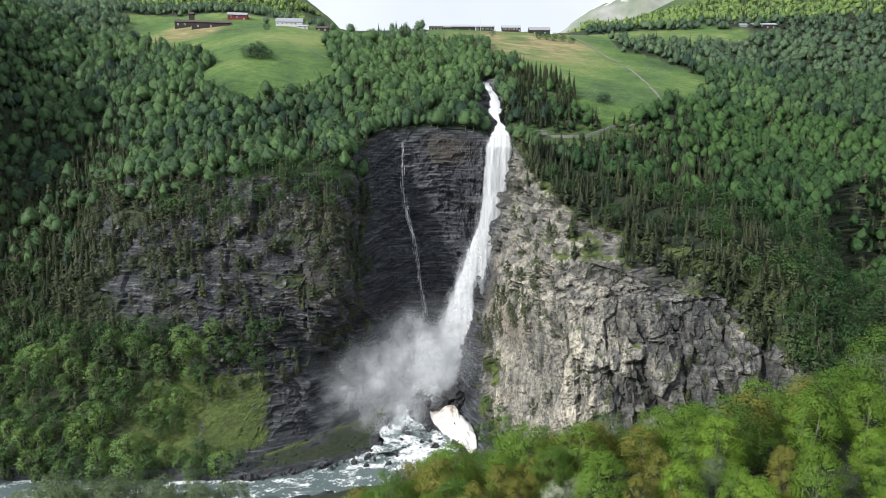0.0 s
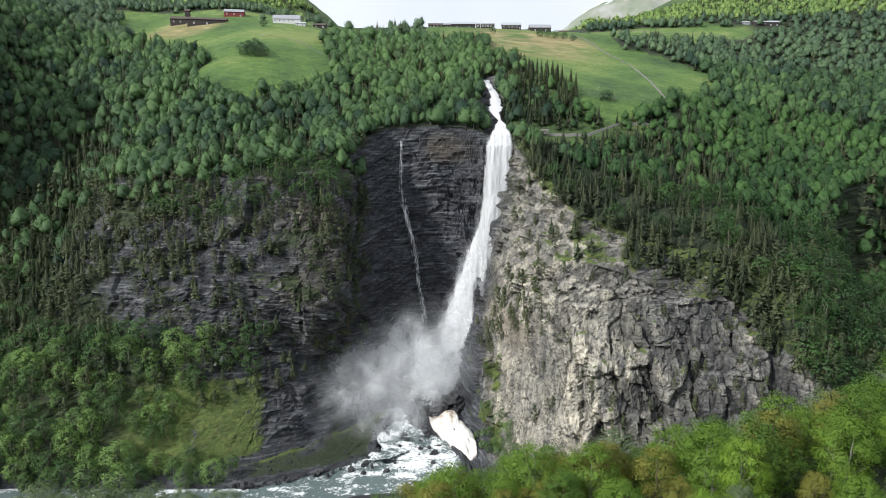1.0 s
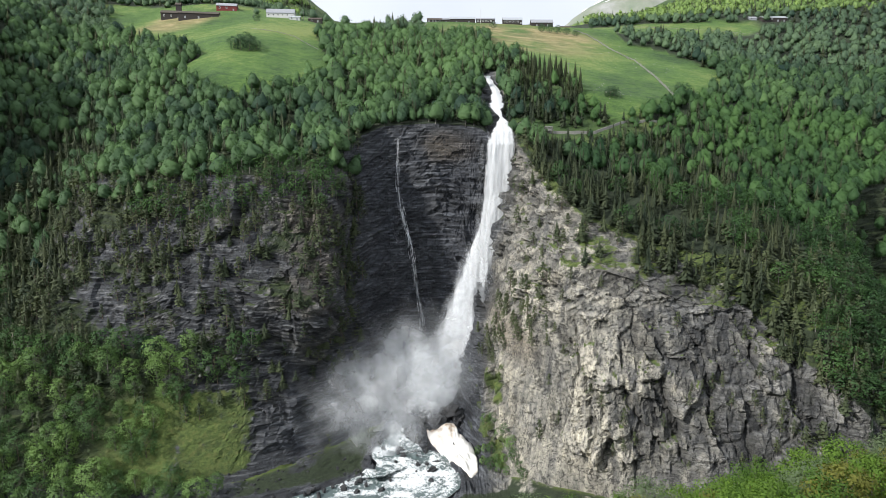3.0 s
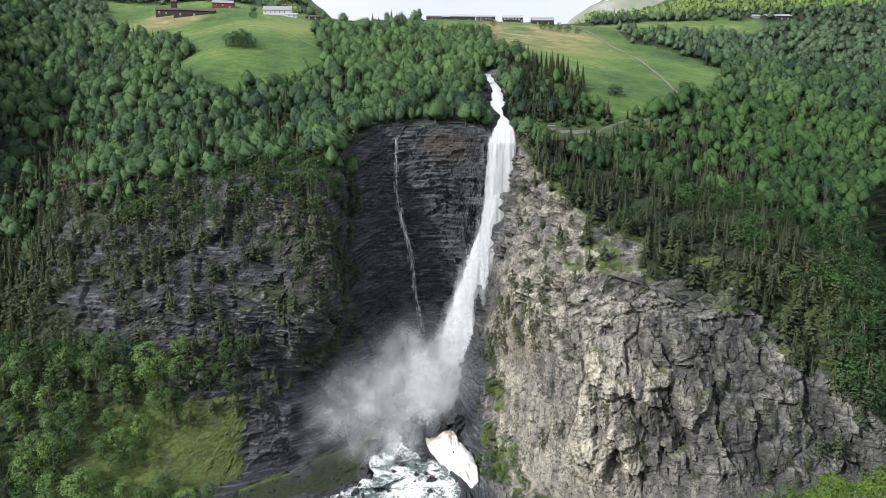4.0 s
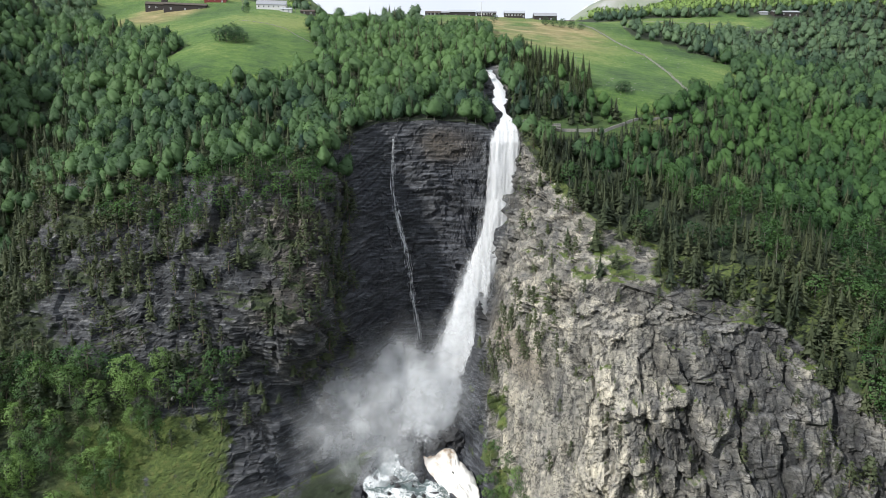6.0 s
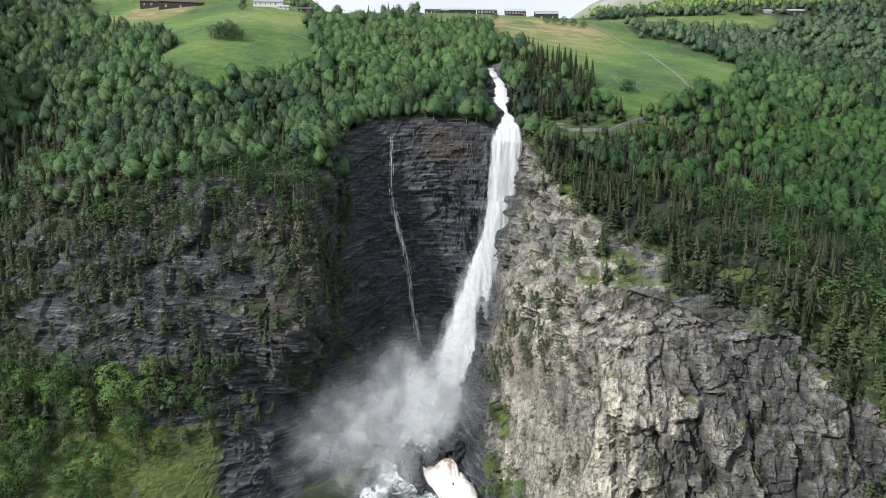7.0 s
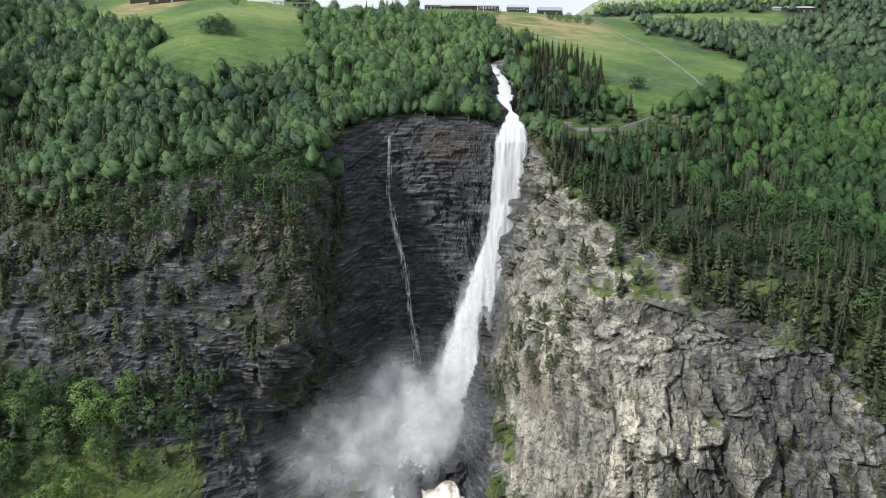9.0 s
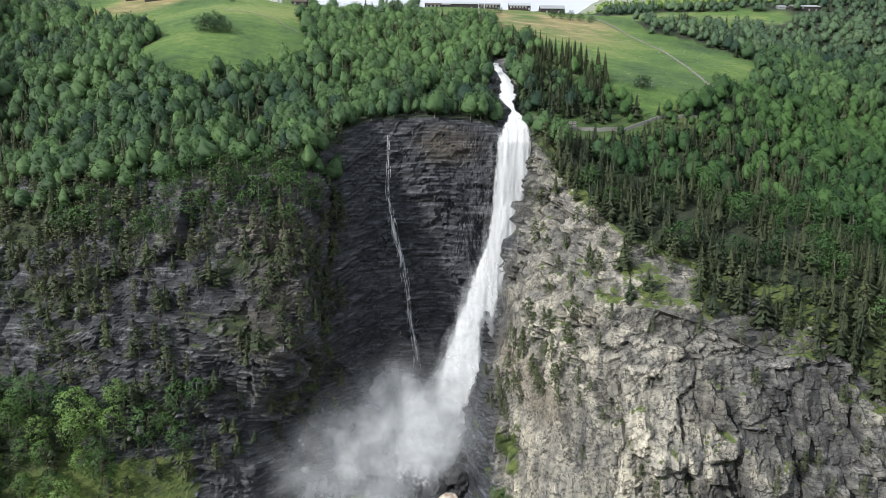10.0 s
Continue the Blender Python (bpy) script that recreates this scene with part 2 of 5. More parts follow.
STATIONS += [
    (-70, 312, 4, 330, 48, 330, 82, 352, 113, 366, 146),
    (-58, 322, 5, 346, 44, 330, 78, 356, 114, 374, 152),
    (-44, 336, 4, 370, 40, 360, 80, 382, 120, 398, 164),
    (-30, 342, 9, 386, 40, 390, 76, 402, 122, 411, 171),
    (0, 346, 13, 392, 40, 397, 76, 406, 124, 414, 173),
    (12, 340, 12, 390, 38, 397, 76, 406, 124, 414, 172),
    (18, 326, 8, 352, 38, 390, 54, 406, 120, 415, 172),
]
STATIONS += [
    (26, 309, 5, 331, 44, 360, 56, 400, 84, 416, 171),
    (34, 296, 6, 326, 54, 362, 70, 402, 104, 416, 169),
    (41, 284, 12, 312, 62, 354, 84, 405, 122, 416, 167),
    (46, 279, 13, 302, 64, 340, 92, 402, 140, 415, 167),
    (51, 275, 13, 294, 64, 322, 96, 388, 145, 407, 167),
    (58, 271, 14, 283, 62, 304, 94, 352, 134, 384, 155),
]
STATIONS += [
    (72, 264, 14, 274, 60, 299, 104, 318, 116, 336, 126),
    (90, 258, 16, 273, 60, 294, 99, 308, 109, 322, 118),
    (110, 252, 18, 276, 63, 291, 90, 302, 101, 312, 111),
    (145, 252, 20, 277, 58, 292, 85, 302, 97, 312, 107),
    (175, 256, 22, 272, 56, 290, 80, 305, 92, 320, 102),
    (205, 264, 24, 282, 53, 306, 76, 326, 88, 345, 101),
    (260, 282, 24, 322, 54, 390, 78, 397, 104, 404, 130),
]
STATIONS += [(330, 300, 24, 350, 60, 428, 88, 438, 114, 450, 140), (430, 310, 24, 370, 70, 440, 110, 460, 130, 480, 150)]
# Height of the slope above the rock, at these distances and stations.
# The two leftmost columns carry the added, unseen shading ridge up the slope.
SLOPE_X = (-420, -372, -316, -230, -150, -90, 0, 45, 110, 180, 250, 330, 430, 700)
SLOPE_Z = {
    480: (285, 258, 171, 188, 213, 200, 202, 203, 200, 188, 163, 158, 164, 185),
    560: (296, 270, 219, 234, 251, 234, 236, 236, 228, 218, 213, 202, 200, 222),
    650: (305, 284, 265, 276, 282, 270, 269, 268, 261, 253, 245, 238, 234, 255),
    740: (320, 315, 307, 318, 304, 292, 297, 297, 294, 289, 286, 283, 282, 300),
    850: (345, 345, 345, 338, 306, 290, 297, 297, 300, 312, 322, 328, 330, 345),
    1150: (470, 460, 447, 410, 320, 284, 285, 290, 320, 342, 362, 380, 408, 455),
    1700: (600, 580, 555, 480, 340, 280, 280, 280, 300, 330, 380, 420, 460, 620),
}
# The river's middle line: x, y, height of the water, half width.
RIVER = [(-17, 336, 11.5, 4), (-19, 327, 10, 8), (-18, 317, 7.2, 12), (-11, 308, 4.4, 19), (-11, 301, 2.6, 23), (-24, 291, 1.2, 18), (-48, 282, 0.3, 12), (-84, 270, -0.4, 10), (-200, 273, -1.5, 10), (-420, 262, -4, 12), (-700, 262, -6, 12)]


def smooth(e0, e1, v):
    q = np.clip((v - e0) / (e1 - e0), 0, 1)
    return q * q * (3 - 2 * q)


def lattice(ix, iy, iz, seed):
    h = (ix * 374761393 + iy * 668265263 + iz * 2147483647 + seed * 974634777) & 0xFFFFFFFF
    h = ((h ^ (h >> 13)) * 1274126177) & 0xFFFFFFFF
    return ((h ^ (h >> 16)) & 0xFFFF) / 65535.0


def vnoise(x, y, z=0.0, seed=0):
    """Smooth noise between -1 and 1, on arrays."""
    x, y, z = np.broadcast_arrays(np.asarray(x, float), np.asarray(y, float), np.asarray(z, float))
    ix, iy, iz = (np.floor(a).astype(np.int64) for a in (x, y, z))
    fx, fy, fz = x - ix, y - iy, z - iz
    fx, fy, fz = (a * a * (3 - 2 * a) for a in (fx, fy, fz))
    out = 0
    for dx in (0, 1):
        for dy in (0, 1):
            for dz in (0, 1):
                wgt = (fx if dx else 1 - fx) * (fy if dy else 1 - fy) * (fz if dz else 1 - fz)
                out = out + wgt * lattice(ix + dx, iy + dy, iz + dz, seed)
    return out * 2 - 1


def fbm(x, y, z=0.0, octaves=4, seed=0):
    total, amp, k = 0, 1.0, 1.0
    for o in range(octaves):
        total = total + amp * vnoise(np.asarray(x) * k, np.asarray(y) * k, np.asarray(z) * k, seed + o)
        amp, k = amp * 0.5, k * 2.03
    return total


def blocks(u, v, seed):
    """A different level for each cell of a broken, jittered grid, with a little tilt: (level, nearness to a joint)."""
    iu, iv = np.floor(u).astype(np.int64), np.floor(v).astype(np.int64)
    best, second = np.full(np.shape(u), 9.0), np.full(np.shape(u), 9.0)
    level = np.zeros(np.shape(u))
    for du in (-1, 0, 1):
        for dv in (-1, 0, 1):
            cu, cv = iu + du, iv + dv
            px = cu + lattice(cu, cv, 1, seed)
            py = cv + lattice(cu, cv, 2, seed)
            d = np.maximum(np.abs(u - px), np.abs(v - py)) + 0.25 * np.abs(u - px)
            mine = 0.8 * (lattice(cu, cv, 3, seed) - 0.5) + 1.7 * (lattice(cu, cv, 4, seed) - 0.5) * (u - px) + 1.5 * (lattice(cu, cv, 5, seed) - 0.5) * (v - py)
            near = d < best
            second = np.where(near, best, np.minimum(second, d))
            level = np.where(near, mine, level)
            best = np.where(near, d, best)
    return level, second - best


def curve(xs, ys, x):
    """Piecewise curve with rounded corners through the stations."""
    w = 2.5
    return (np.interp(x, xs, ys) * 2 + np.interp(x - w, xs, ys) + np.interp(x + w, xs, ys)) / 4


def slope_height(x, y):
    """Height of the upper slope at (x, y), for y of 480 and more; above the rock edge it is joined to the edge."""
    ys = sorted(SLOPE_Z)
    rows = [sum(np.interp(x + d, SLOPE_X, SLOPE_Z[k]) for d in (-24, -12, 0, 12, 24)) / 5 for k in ys]
    out = rows[0] + (y - ys[0]) * 0.0
    for k in range(len(ys) - 1):
        q = np.clip((y - ys[k]) / (ys[k + 1] - ys[k]), 0, 1)
        out = out + (rows[k + 1] - rows[k]) * q
    return out


def river_y(x):
    return np.interp(x, [p[0] for p in RIVER[:4:-1]], [p[1] for p in RIVER[:4:-1]])


def river_near(x, y):
    """Distance to the river's middle, its half width and its height, at the nearest place."""
    best, half, level = np.full(np.shape(x), 1e9), np.zeros(np.shape(x)), np.zeros(np.shape(x))
    for a, b in zip(RIVER, RIVER[1:]):
        dx, dy = b[0] - a[0], b[1] - a[1]
        q = np.clip(((x - a[0]) * dx + (y - a[1]) * dy) / (dx * dx + dy * dy), 0, 1)
        d = np.hypot(x - a[0] - q * dx, y - a[1] - q * dy)
        hit = d < best
        best = np.where(hit, d, best)
        half = np.where(hit, a[3] + q * (b[3] - a[3]), half)
        level = np.where(hit, a[2] + q * (b[2] - a[2]), level)
    return best, half, level


def near_height(x, y):
    """The near side of the valley: a wooded spur under the flight, falling to the river."""
    ridge = np.interp(x, (-400, -120, -60, -20, -4, 16, 56, 80, 130, 260), (30, 32, 46, 80, 89, 96, 102, 111, 124, 145))
    fall_off = np.interp(y, (-600, -120, 0, 80, 108, 135, 185, 235, 262, 300), (1.6, 1.25, 1.05, 1.0, 0.97, 0.78, 0.44, 0.17, 0.06, 0.025))
    return ridge * fall_off


NODE = np.array(STATIONS, float)


def rock_node(k, x):
    return curve(NODE[:, 0], NODE[:, 1 + 2 * k], x), curve(NODE[:, 0], NODE[:, 2 + 2 * k], x)


N_NEAR, N_ROCK, N_UP = 64, 196, 110


def sheet(xs):
    """Points of the land's sheet for the columns xs: rows run from behind the camera, up the rock and over the slope."""
    x = np.asarray(xs, float)
    foot, low, mid, high, top = (rock_node(k, x) for k in range(5))
    Y, Z, S = [], [], []
    for i in range(N_NEAR):
        q = i / N_NEAR
        y = -500 + (foot[0] + 500) * (1 - (1 - q) ** 2.2)
        zn = near_height(x, y)
        back = smooth(foot[0] - 32, foot[0] - 2, y)
        z = zn * (1 - back) + foot[1] * back
        Y.append(y), Z.append(z), S.append(q)
    spans = ((foot, low, 56), (low, mid, 48), (mid, high, 46), (high, top, N_ROCK - 150))
    for j, (a, b, n) in enumerate(spans):
        for i in range(n):
            q = i / n
            Y.append(a[0] + (b[0] - a[0]) * q), Z.append(a[1] + (b[1] - a[1]) * q), S.append(1 + ((0, 0.33, 0.66, 0.83)[j] + q * (0.33, 0.33, 0.17, 0.17)[j]))
    join = np.maximum(480.0, top[0] + 25)
    zj = slope_height(x, join)
    for i in range(N_UP + 1):
        q = i / N_UP
        if q < 0.36:
            r = q / 0.36
            y = top[0] + (join - top[0]) * r
            z = top[1] + (zj - top[1]) * (0.75 * r + 0.25 * r * r)
        else:
            r = (q - 0.36) / 0.64
            y = join + 480 * r * 0.72 + 740 * r ** 3
            z = slope_height(x, y)
        Y.append(y), Z.append(z), S.append(2 + q)
    return np.array(Y), np.array(Z), np.array(S)

# ---- tools for meshes ----
def link_mesh(name, verts, faces, mats, parent=None, midx=None, smooth_shade=False, attrs=None, soft=None):
    """One mesh object from arrays; all faces have the same number of corners."""
    verts, faces = np.asarray(verts, np.float32), np.asarray(faces, np.int32)
    me = bpy.data.meshes.new(name)
    nf, k = faces.shape
    me.vertices.add(len(verts))
    me.vertices.foreach_set("co", verts.ravel())
    me.loops.add(nf * k)
    me.loops.foreach_set("vertex_index", faces.ravel())
    me.polygons.add(nf)
    me.polygons.foreach_set("loop_start", np.arange(0, nf * k, k, dtype=np.int32))
    me.polygons.foreach_set("loop_total", np.full(nf, k, np.int32))
    for m in mats:
        me.materials.append(m)
    if midx is not None:
        me.polygons.foreach_set("material_index", np.asarray(midx, np.int32))
    me.polygons.foreach_set("use_smooth", np.full(nf, smooth_shade, bool))
    for key, val in (attrs or {}).items():
        a = me.attributes.new(key, "FLOAT", "POINT")
        a.data.foreach_set("value", np.asarray(val, np.float32).ravel())
    me.update(calc_edges=True)
    me.validate()
    if soft is not None:
        me.polygons.foreach_set("use_smooth", np.ones(nf, bool))
        me.normals_split_custom_set_from_vertices((soft / (np.linalg.norm(soft, axis=1, keepdims=True) + 1e-9)).tolist())
    ob = new(name, me)
    if parent is not None:
        ob.parent = parent
    return ob


def part(name, bm, material, parent, label=""):
    me = bpy.data.meshes.new(name)
    bm.normal_update()
    bm.to_mesh(me)
    bm.free()
    me.materials.append(material)
    ob = new(name, me)
    ob.parent = parent
    return tagged(ob, label) if label else ob


def inside(poly, x, y):
    hit = np.zeros(np.shape(x), bool)
    for (x0, y0), (x1, y1) in zip(poly, poly[1:] + poly[:1]):
        if y0 == y1:
            continue
        c = ((y0 > y) != (y1 > y)) & (x < (x1 - x0) * (y - y0) / (y1 - y0) + x0)
        hit ^= c
    return hit


# ---- the ground: one sheet from the near bank, up the rock, to the far slopes ----
cols = [-1500, -1300, -1120, -960, -840, -740, -660, -600, -550, -505, -465, -430, -400, -375, -352]
x = -332.0
while x < 342:
    cols.append(x)
    x += 0.62 if 8 < x < 62 else 0.85 if -100 < x < 175 else 1.5 if -215 < x < 230 else 3.0
cols += [350, 372, 396, 424, 456, 492, 532, 580, 640, 710, 790, 880, 980, 1100, 1300, 1500]
cols = np.array(cols)
SY, SZ, SS = sheet(cols)
SX = np.broadcast_to(cols, SY.shape).copy()
SS = np.broadcast_to(SS[:, None], SY.shape)
MEADOW_L = [(-200, 500), (-164, 466), (-137, 460), (-118, 468), (-74, 490), (-80, 531), (-97, 580), (-104, 613), (-72, 655), (-42, 690), (-90, 722), (-200, 730), (-337, 752), (-372, 742), (-340, 690), (-282, 622), (-232, 578), (-186, 546), (-180, 524)]
MEADOW_R = [(46, 560), (52, 640), (20, 640), (-6, 628), (-20, 700), (-4, 752), (130, 760), (260, 815), (345, 815), (400, 800), (368, 745), (290, 722), (238, 717), (197, 713), (197, 676), (229, 665), (247, 622), (262, 606), (242, 556), (190, 500), (141, 456), (112, 446), (104, 470), (100, 498), (80, 524), (66, 560)]


def wobble(x, y, s=0.05, a=5.0):
    return x + a * vnoise(x * s, y * s, 0.3, 31), y + a * vnoise(x * s, y * s, 7.7, 32)


wx, wy = wobble(SX, SY)
up = SS >= 2
rock_zone = (SS >= 1) & (SS < 2)
meadow_l, meadow_r = inside(MEADOW_L, wx, wy) & up, inside(MEADOW_R, wx, wy) & up
# Directions of the bare sheet.
gx = np.gradient(SX, axis=1), np.gradient(SY, axis=1), np.gradient(SZ, axis=1)
gs = np.gradient(SX, axis=0), np.gradient(SY, axis=0), np.gradient(SZ, axis=0)
NX, NY, NZ = gx[1] * gs[2] - gx[2] * gs[1], gx[2] * gs[0] - gx[0] * gs[2], gx[0] * gs[1] - gx[1] * gs[0]
LEN = np.sqrt(NX ** 2 + NY ** 2 + NZ ** 2) + 1e-9
NX, NY, NZ = NX / LEN, NY / LEN, NZ / LEN
steep = 1 - smooth(0.45, 0.8, NZ)
body = smooth(1.0, 1.12, SS) * smooth(2.06, 1.9, SS)
outcrop = smooth(16, 28, SX) * smooth(240, 190, SX)
bowl = smooth(-62, -40, SX) * smooth(30, 20, SX - 0.16 * np.clip(SZ - 60, 0, 110))
wild = smooth(-215, -265, SX) + smooth(185, 215, SX) * smooth(1.66, 1.56, SS)
# Strata, ledges and joints as relief.
patch0 = fbm(SX / 25, SZ / 25, SY / 25, 2, 12)
tilt = SZ + 0.10 * SX + 5.0 * fbm(SX / 60, SY / 60, SZ / 40, 3, 5) + bowl * 0.0064 * (SX - 10) ** 2
saw1, saw2 = (tilt / 7.5) % 1.0, (tilt / 3.0 + 0.6 * vnoise(SX / 12, SZ / 12, 0, 8)) % 1.0
bands = 1.5 * (saw1 ** 1.6 - 0.4) * (0.7 + 0.9 * vnoise(SX / 16, tilt / 7.5, 0, 9)) + 0.8 * (saw2 - 0.5)
jw = 1.0 * fbm(SX / 14, SZ / 14, SY / 30, 3, 21)
U = SX - 0.75 * (SY - 280)
b0, j0 = blocks((U * 0.95 + SZ * 0.45 + jw) / 17.0, (SZ - 0.12 * U + jw) / 22.0, 40)
b1, j1 = blocks((U * 0.92 + SZ * 0.42 + jw * 0.6) / 7.0, (SZ + jw * 0.6) / 10.0, 41)
b2, j2 = blocks((U + SZ * 0.36 + jw * 0.3) / 3.0, (SZ * 0.97 + U * 0.12) / 4.6, 42)
lay = smooth(74, 96, SZ + 6 * patch0)
cb0, cj = blocks((U * 0.9 + SZ * 0.4 + jw) / 15.0, (SZ * 0.98 - 0.10 * U + jw * 0.5) / 5.5, 44)
cb1, cj1 = blocks((U + SZ * 0.4 + jw * 0.5) / 5.0, (SZ - 0.10 * U) / 2.6, 45)
slabs = 6.0 * b0 + 3.2 * b1 + 1.6 * b2 - 1.3 * smooth(0.10, 0.0, j0) - 0.8 * smooth(0.12, 0.0, j1)
steps = 4.0 * b0 + 4.4 * cb0 + 2.2 * cb1 - 0.9 * smooth(0.12, 0.0, cj)
broken = slabs * (1 - lay) + steps * lay
dl0, dj0 = blocks((SX + jw) / 24.0, (SZ + jw) / 45.0, 50)
dl1, dj1 = blocks((SX + jw) / 9.0, (tilt + jw * 0.4) / 7.5, 51)
dl2, dj2 = blocks((SX + 0.3 * jw) / 4.0, tilt / 3.0, 52)
darkrock = bands * 1.2 + (6.0 * dl0) * (1 - 0.6 * bowl) + 2.6 * dl1 * (1 - 0.5 * bowl) + 1.2 * dl2
gully = 5.0 * vnoise(SX / 26, SZ / 110, 0, 62) * (1 - bowl) * (1 - outcrop) + 1.6 * fbm(SX / 18, SZ / 18, SY / 18, 2, 63)
relief = (darkrock * (1 - outcrop) + broken * outcrop + gully * (1 - 0.5 * outcrop)) * body * (0.35 + 0.65 * steep) * (1 - 0.45 * np.clip(wild, 0, 1))
face = smooth(68, 50, SX + 0.25 * SZ - 12) * smooth(30, 40, SX) * smooth(84, 68, SZ)
turf_zone = smooth(-170, -150, SX) * smooth(-80, -100, SX + 0.12 * (SZ - 20)) * smooth(1.36, 1.26, SS)
relief = relief * (1 - 0.62 * face) * (1 - 0.72 * turf_zone)
hx, hy, hz = NX, NY, NZ * 0.35
sgn = np.where(NY > 0.2, -1.0, 1.0)
SX = SX + hx * relief * sgn * smooth(360, 300, np.abs(SX))
SY = SY + hy * relief * sgn
SZ = SZ + hz * relief * sgn
bank_rough = smooth(-100, -85, SX) * smooth(-22, -34, SX) * smooth(0.955, 0.985, SS) * smooth(1.03, 1.0, SS)
SZ = SZ + bank_rough * (0.9 * fbm(SX / 4, SY / 4, 0, 4, 75) + 0.5)
rolling = 3.0 * fbm(SX / 70, SY / 70, 0, 4, 71) + 0.7 * fbm(SX / 9, SY / 9, 0, 3, 72)
quiet = 1 - 0.75 * (meadow_l | meadow_r)
SZ = SZ + np.where(up, rolling * quiet * smooth(2.0, 2.08, SS), 0) + np.where(SS < 1, (0.5 * rolling + 0.6 * fbm(SX / 5, SY / 5, 0, 3, 73)) * smooth(1.0, 0.97, SS) * (0.12 + 0.88 * smooth(18, 45, np.abs(SY - river_y(SX)))), 0)
# The river's bed.
rd, rh, rl = river_near(SX, SY)
bed = np.where(SS < 1.1, smooth(1.35, 0.95, rd / (rh + 0.01)), 0)
SZ = np.where(SS < 1.1, SZ * (1 - bed) + np.minimum(SZ, rl - 1.6) * bed, SZ)
wide_q = rd / (rh + 0.01)
levee = smooth(0.98, 1.12, wide_q) * smooth(1.75, 1.4, wide_q) * (SS < 1.05) * smooth(-40, -25, SX) * smooth(284, 292, SY)
SZ = SZ * (1 - levee) + np.maximum(SZ, rl + 0.5) * levee
rubble = smooth(-16, -6, SX) * smooth(38, 30, SX) * smooth(282, 290, SY) * (SS < 1.06) * smooth(0.95, 1.1, wide_q)
SZ = SZ + rubble * (0.9 * fbm(SX / 3.5, SY / 3.5, 0, 4, 76) + 0.9 * blocks(SX / 4.0, SY / 4.0, 77)[0])
# The stream's gully above the lip, and the far hills' roughness.
stream = np.interp(SY, (400, 430, 475, 505, 560, 700), (41.6, 41.4, 40.8, 40.3, 38, 34))
TREELINE = np.interp(SX, (45, 60, 72, 90, 112, 130, 150, 165, 180, 200), (168, 140, 124, 114, 105, 96, 74, 60, 46, 30))
cut = smooth(13, 3, np.abs(SX - stream)) * smooth(400, 412, SY) * smooth(530, 505, SY)
SZ = SZ - np.where(up | (SS > 1.9), 6.5 * cut, 0)

fx = np.gradient(SX, axis=1), np.gradient(SY, axis=1), np.gradient(SZ, axis=1)
fs = np.gradient(SX, axis=0), np.gradient(SY, axis=0), np.gradient(SZ, axis=0)
FX, FY, FZ = fx[1] * fs[2] - fx[2] * fs[1], fx[2] * fs[0] - fx[0] * fs[2], fx[0] * fs[1] - fx[1] * fs[0]
flat = smooth(0.55, 0.82, FZ / (np.sqrt(FX ** 2 + FY ** 2 + FZ ** 2) + 1e-9)) * rock_zone
grass = np.where(up, 1.0, np.where(SS < 1, 0.95, 0.0))
ledge = smooth(0.42, 0.7, NZ)
patchy = fbm(SX / 16, SZ / 12, SY / 16, 3, 81)
grass = np.where(rock_zone, np.clip(0.75 * wild + ledge * (0.75 - 0.42 * outcrop) * (1 - bowl) + 0.28 * patchy * (1 - bowl), 0, 1), grass)
grass = np.maximum(grass, 0.62 * flat * (1 - bowl) * smooth(-0.4, 0.4, patchy))
low_wood = smooth(-118, -140, SX) * smooth(1.52, 1.40, SS) * smooth(0.98, 1.02, SS)
grass = np.maximum(grass, 0.9 * low_wood)
slope_turf = smooth(-165, -140, SX) * smooth(-82, -100, SX + 0.12 * (SZ - 20) + 9 * patchy) * smooth(0.99, 1.04, SS) * smooth(1.34, 1.24, SS) * (0.8 + 0.3 * vnoise(SX / 6, SZ / 6, 0, 83))
grass = np.maximum(grass, slope_turf)
grass = grass * (1 - np.clip(cut * 1.3, 0, 1))
grass = np.maximum(grass, rock_zone * (SX > 44) * smooth(-4, 5, SZ - TREELINE) * 0.8)
tongue = smooth(-90, -60, SX) * smooth(-30, -45, SX) * smooth(0.965, 0.99, SS) * smooth(1.12, 1.05, SS)
grass = np.maximum(grass, 0.85 * tongue)
grass = np.where((SS < 1) & (SS > 0.85), grass * (0.62 + 0.35 * patchy), grass)
shore = np.where(SS < 1.1, smooth(9, 3, rd - rh), 0)
shore = np.maximum(shore, rubble)
grass = grass * (1 - shore)
near_pool = smooth(34, 18, np.hypot(SX + 4, SY - 328)) * (SS < 1.3)
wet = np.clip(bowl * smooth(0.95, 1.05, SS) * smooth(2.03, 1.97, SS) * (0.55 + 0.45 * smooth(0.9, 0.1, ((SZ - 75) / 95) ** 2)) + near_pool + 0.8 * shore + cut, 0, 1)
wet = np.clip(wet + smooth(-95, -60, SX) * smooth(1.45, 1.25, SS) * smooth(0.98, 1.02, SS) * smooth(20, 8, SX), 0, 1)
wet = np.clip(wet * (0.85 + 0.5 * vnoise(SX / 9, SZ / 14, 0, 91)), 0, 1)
grass = grass * (1 - 0.9 * np.where(rock_zone, wet, 0))
gully_moss = smooth(16, 20, SX) * smooth(38, 31, SX) * smooth(1.0, 1.03, SS) * smooth(1.42, 1.3, SS) * np.clip(0.5 + 0.6 * patchy, 0, 0.9)
grass = np.maximum(grass, gully_moss)
tone_crag = np.where(lay > 0.5, np.clip(0.5 + 0.8 * cb0 + 0.5 * cb1, 0, 1), np.clip(0.5 + 0.75 * b0 + 0.6 * b1 + 0.35 * b2, 0, 1))
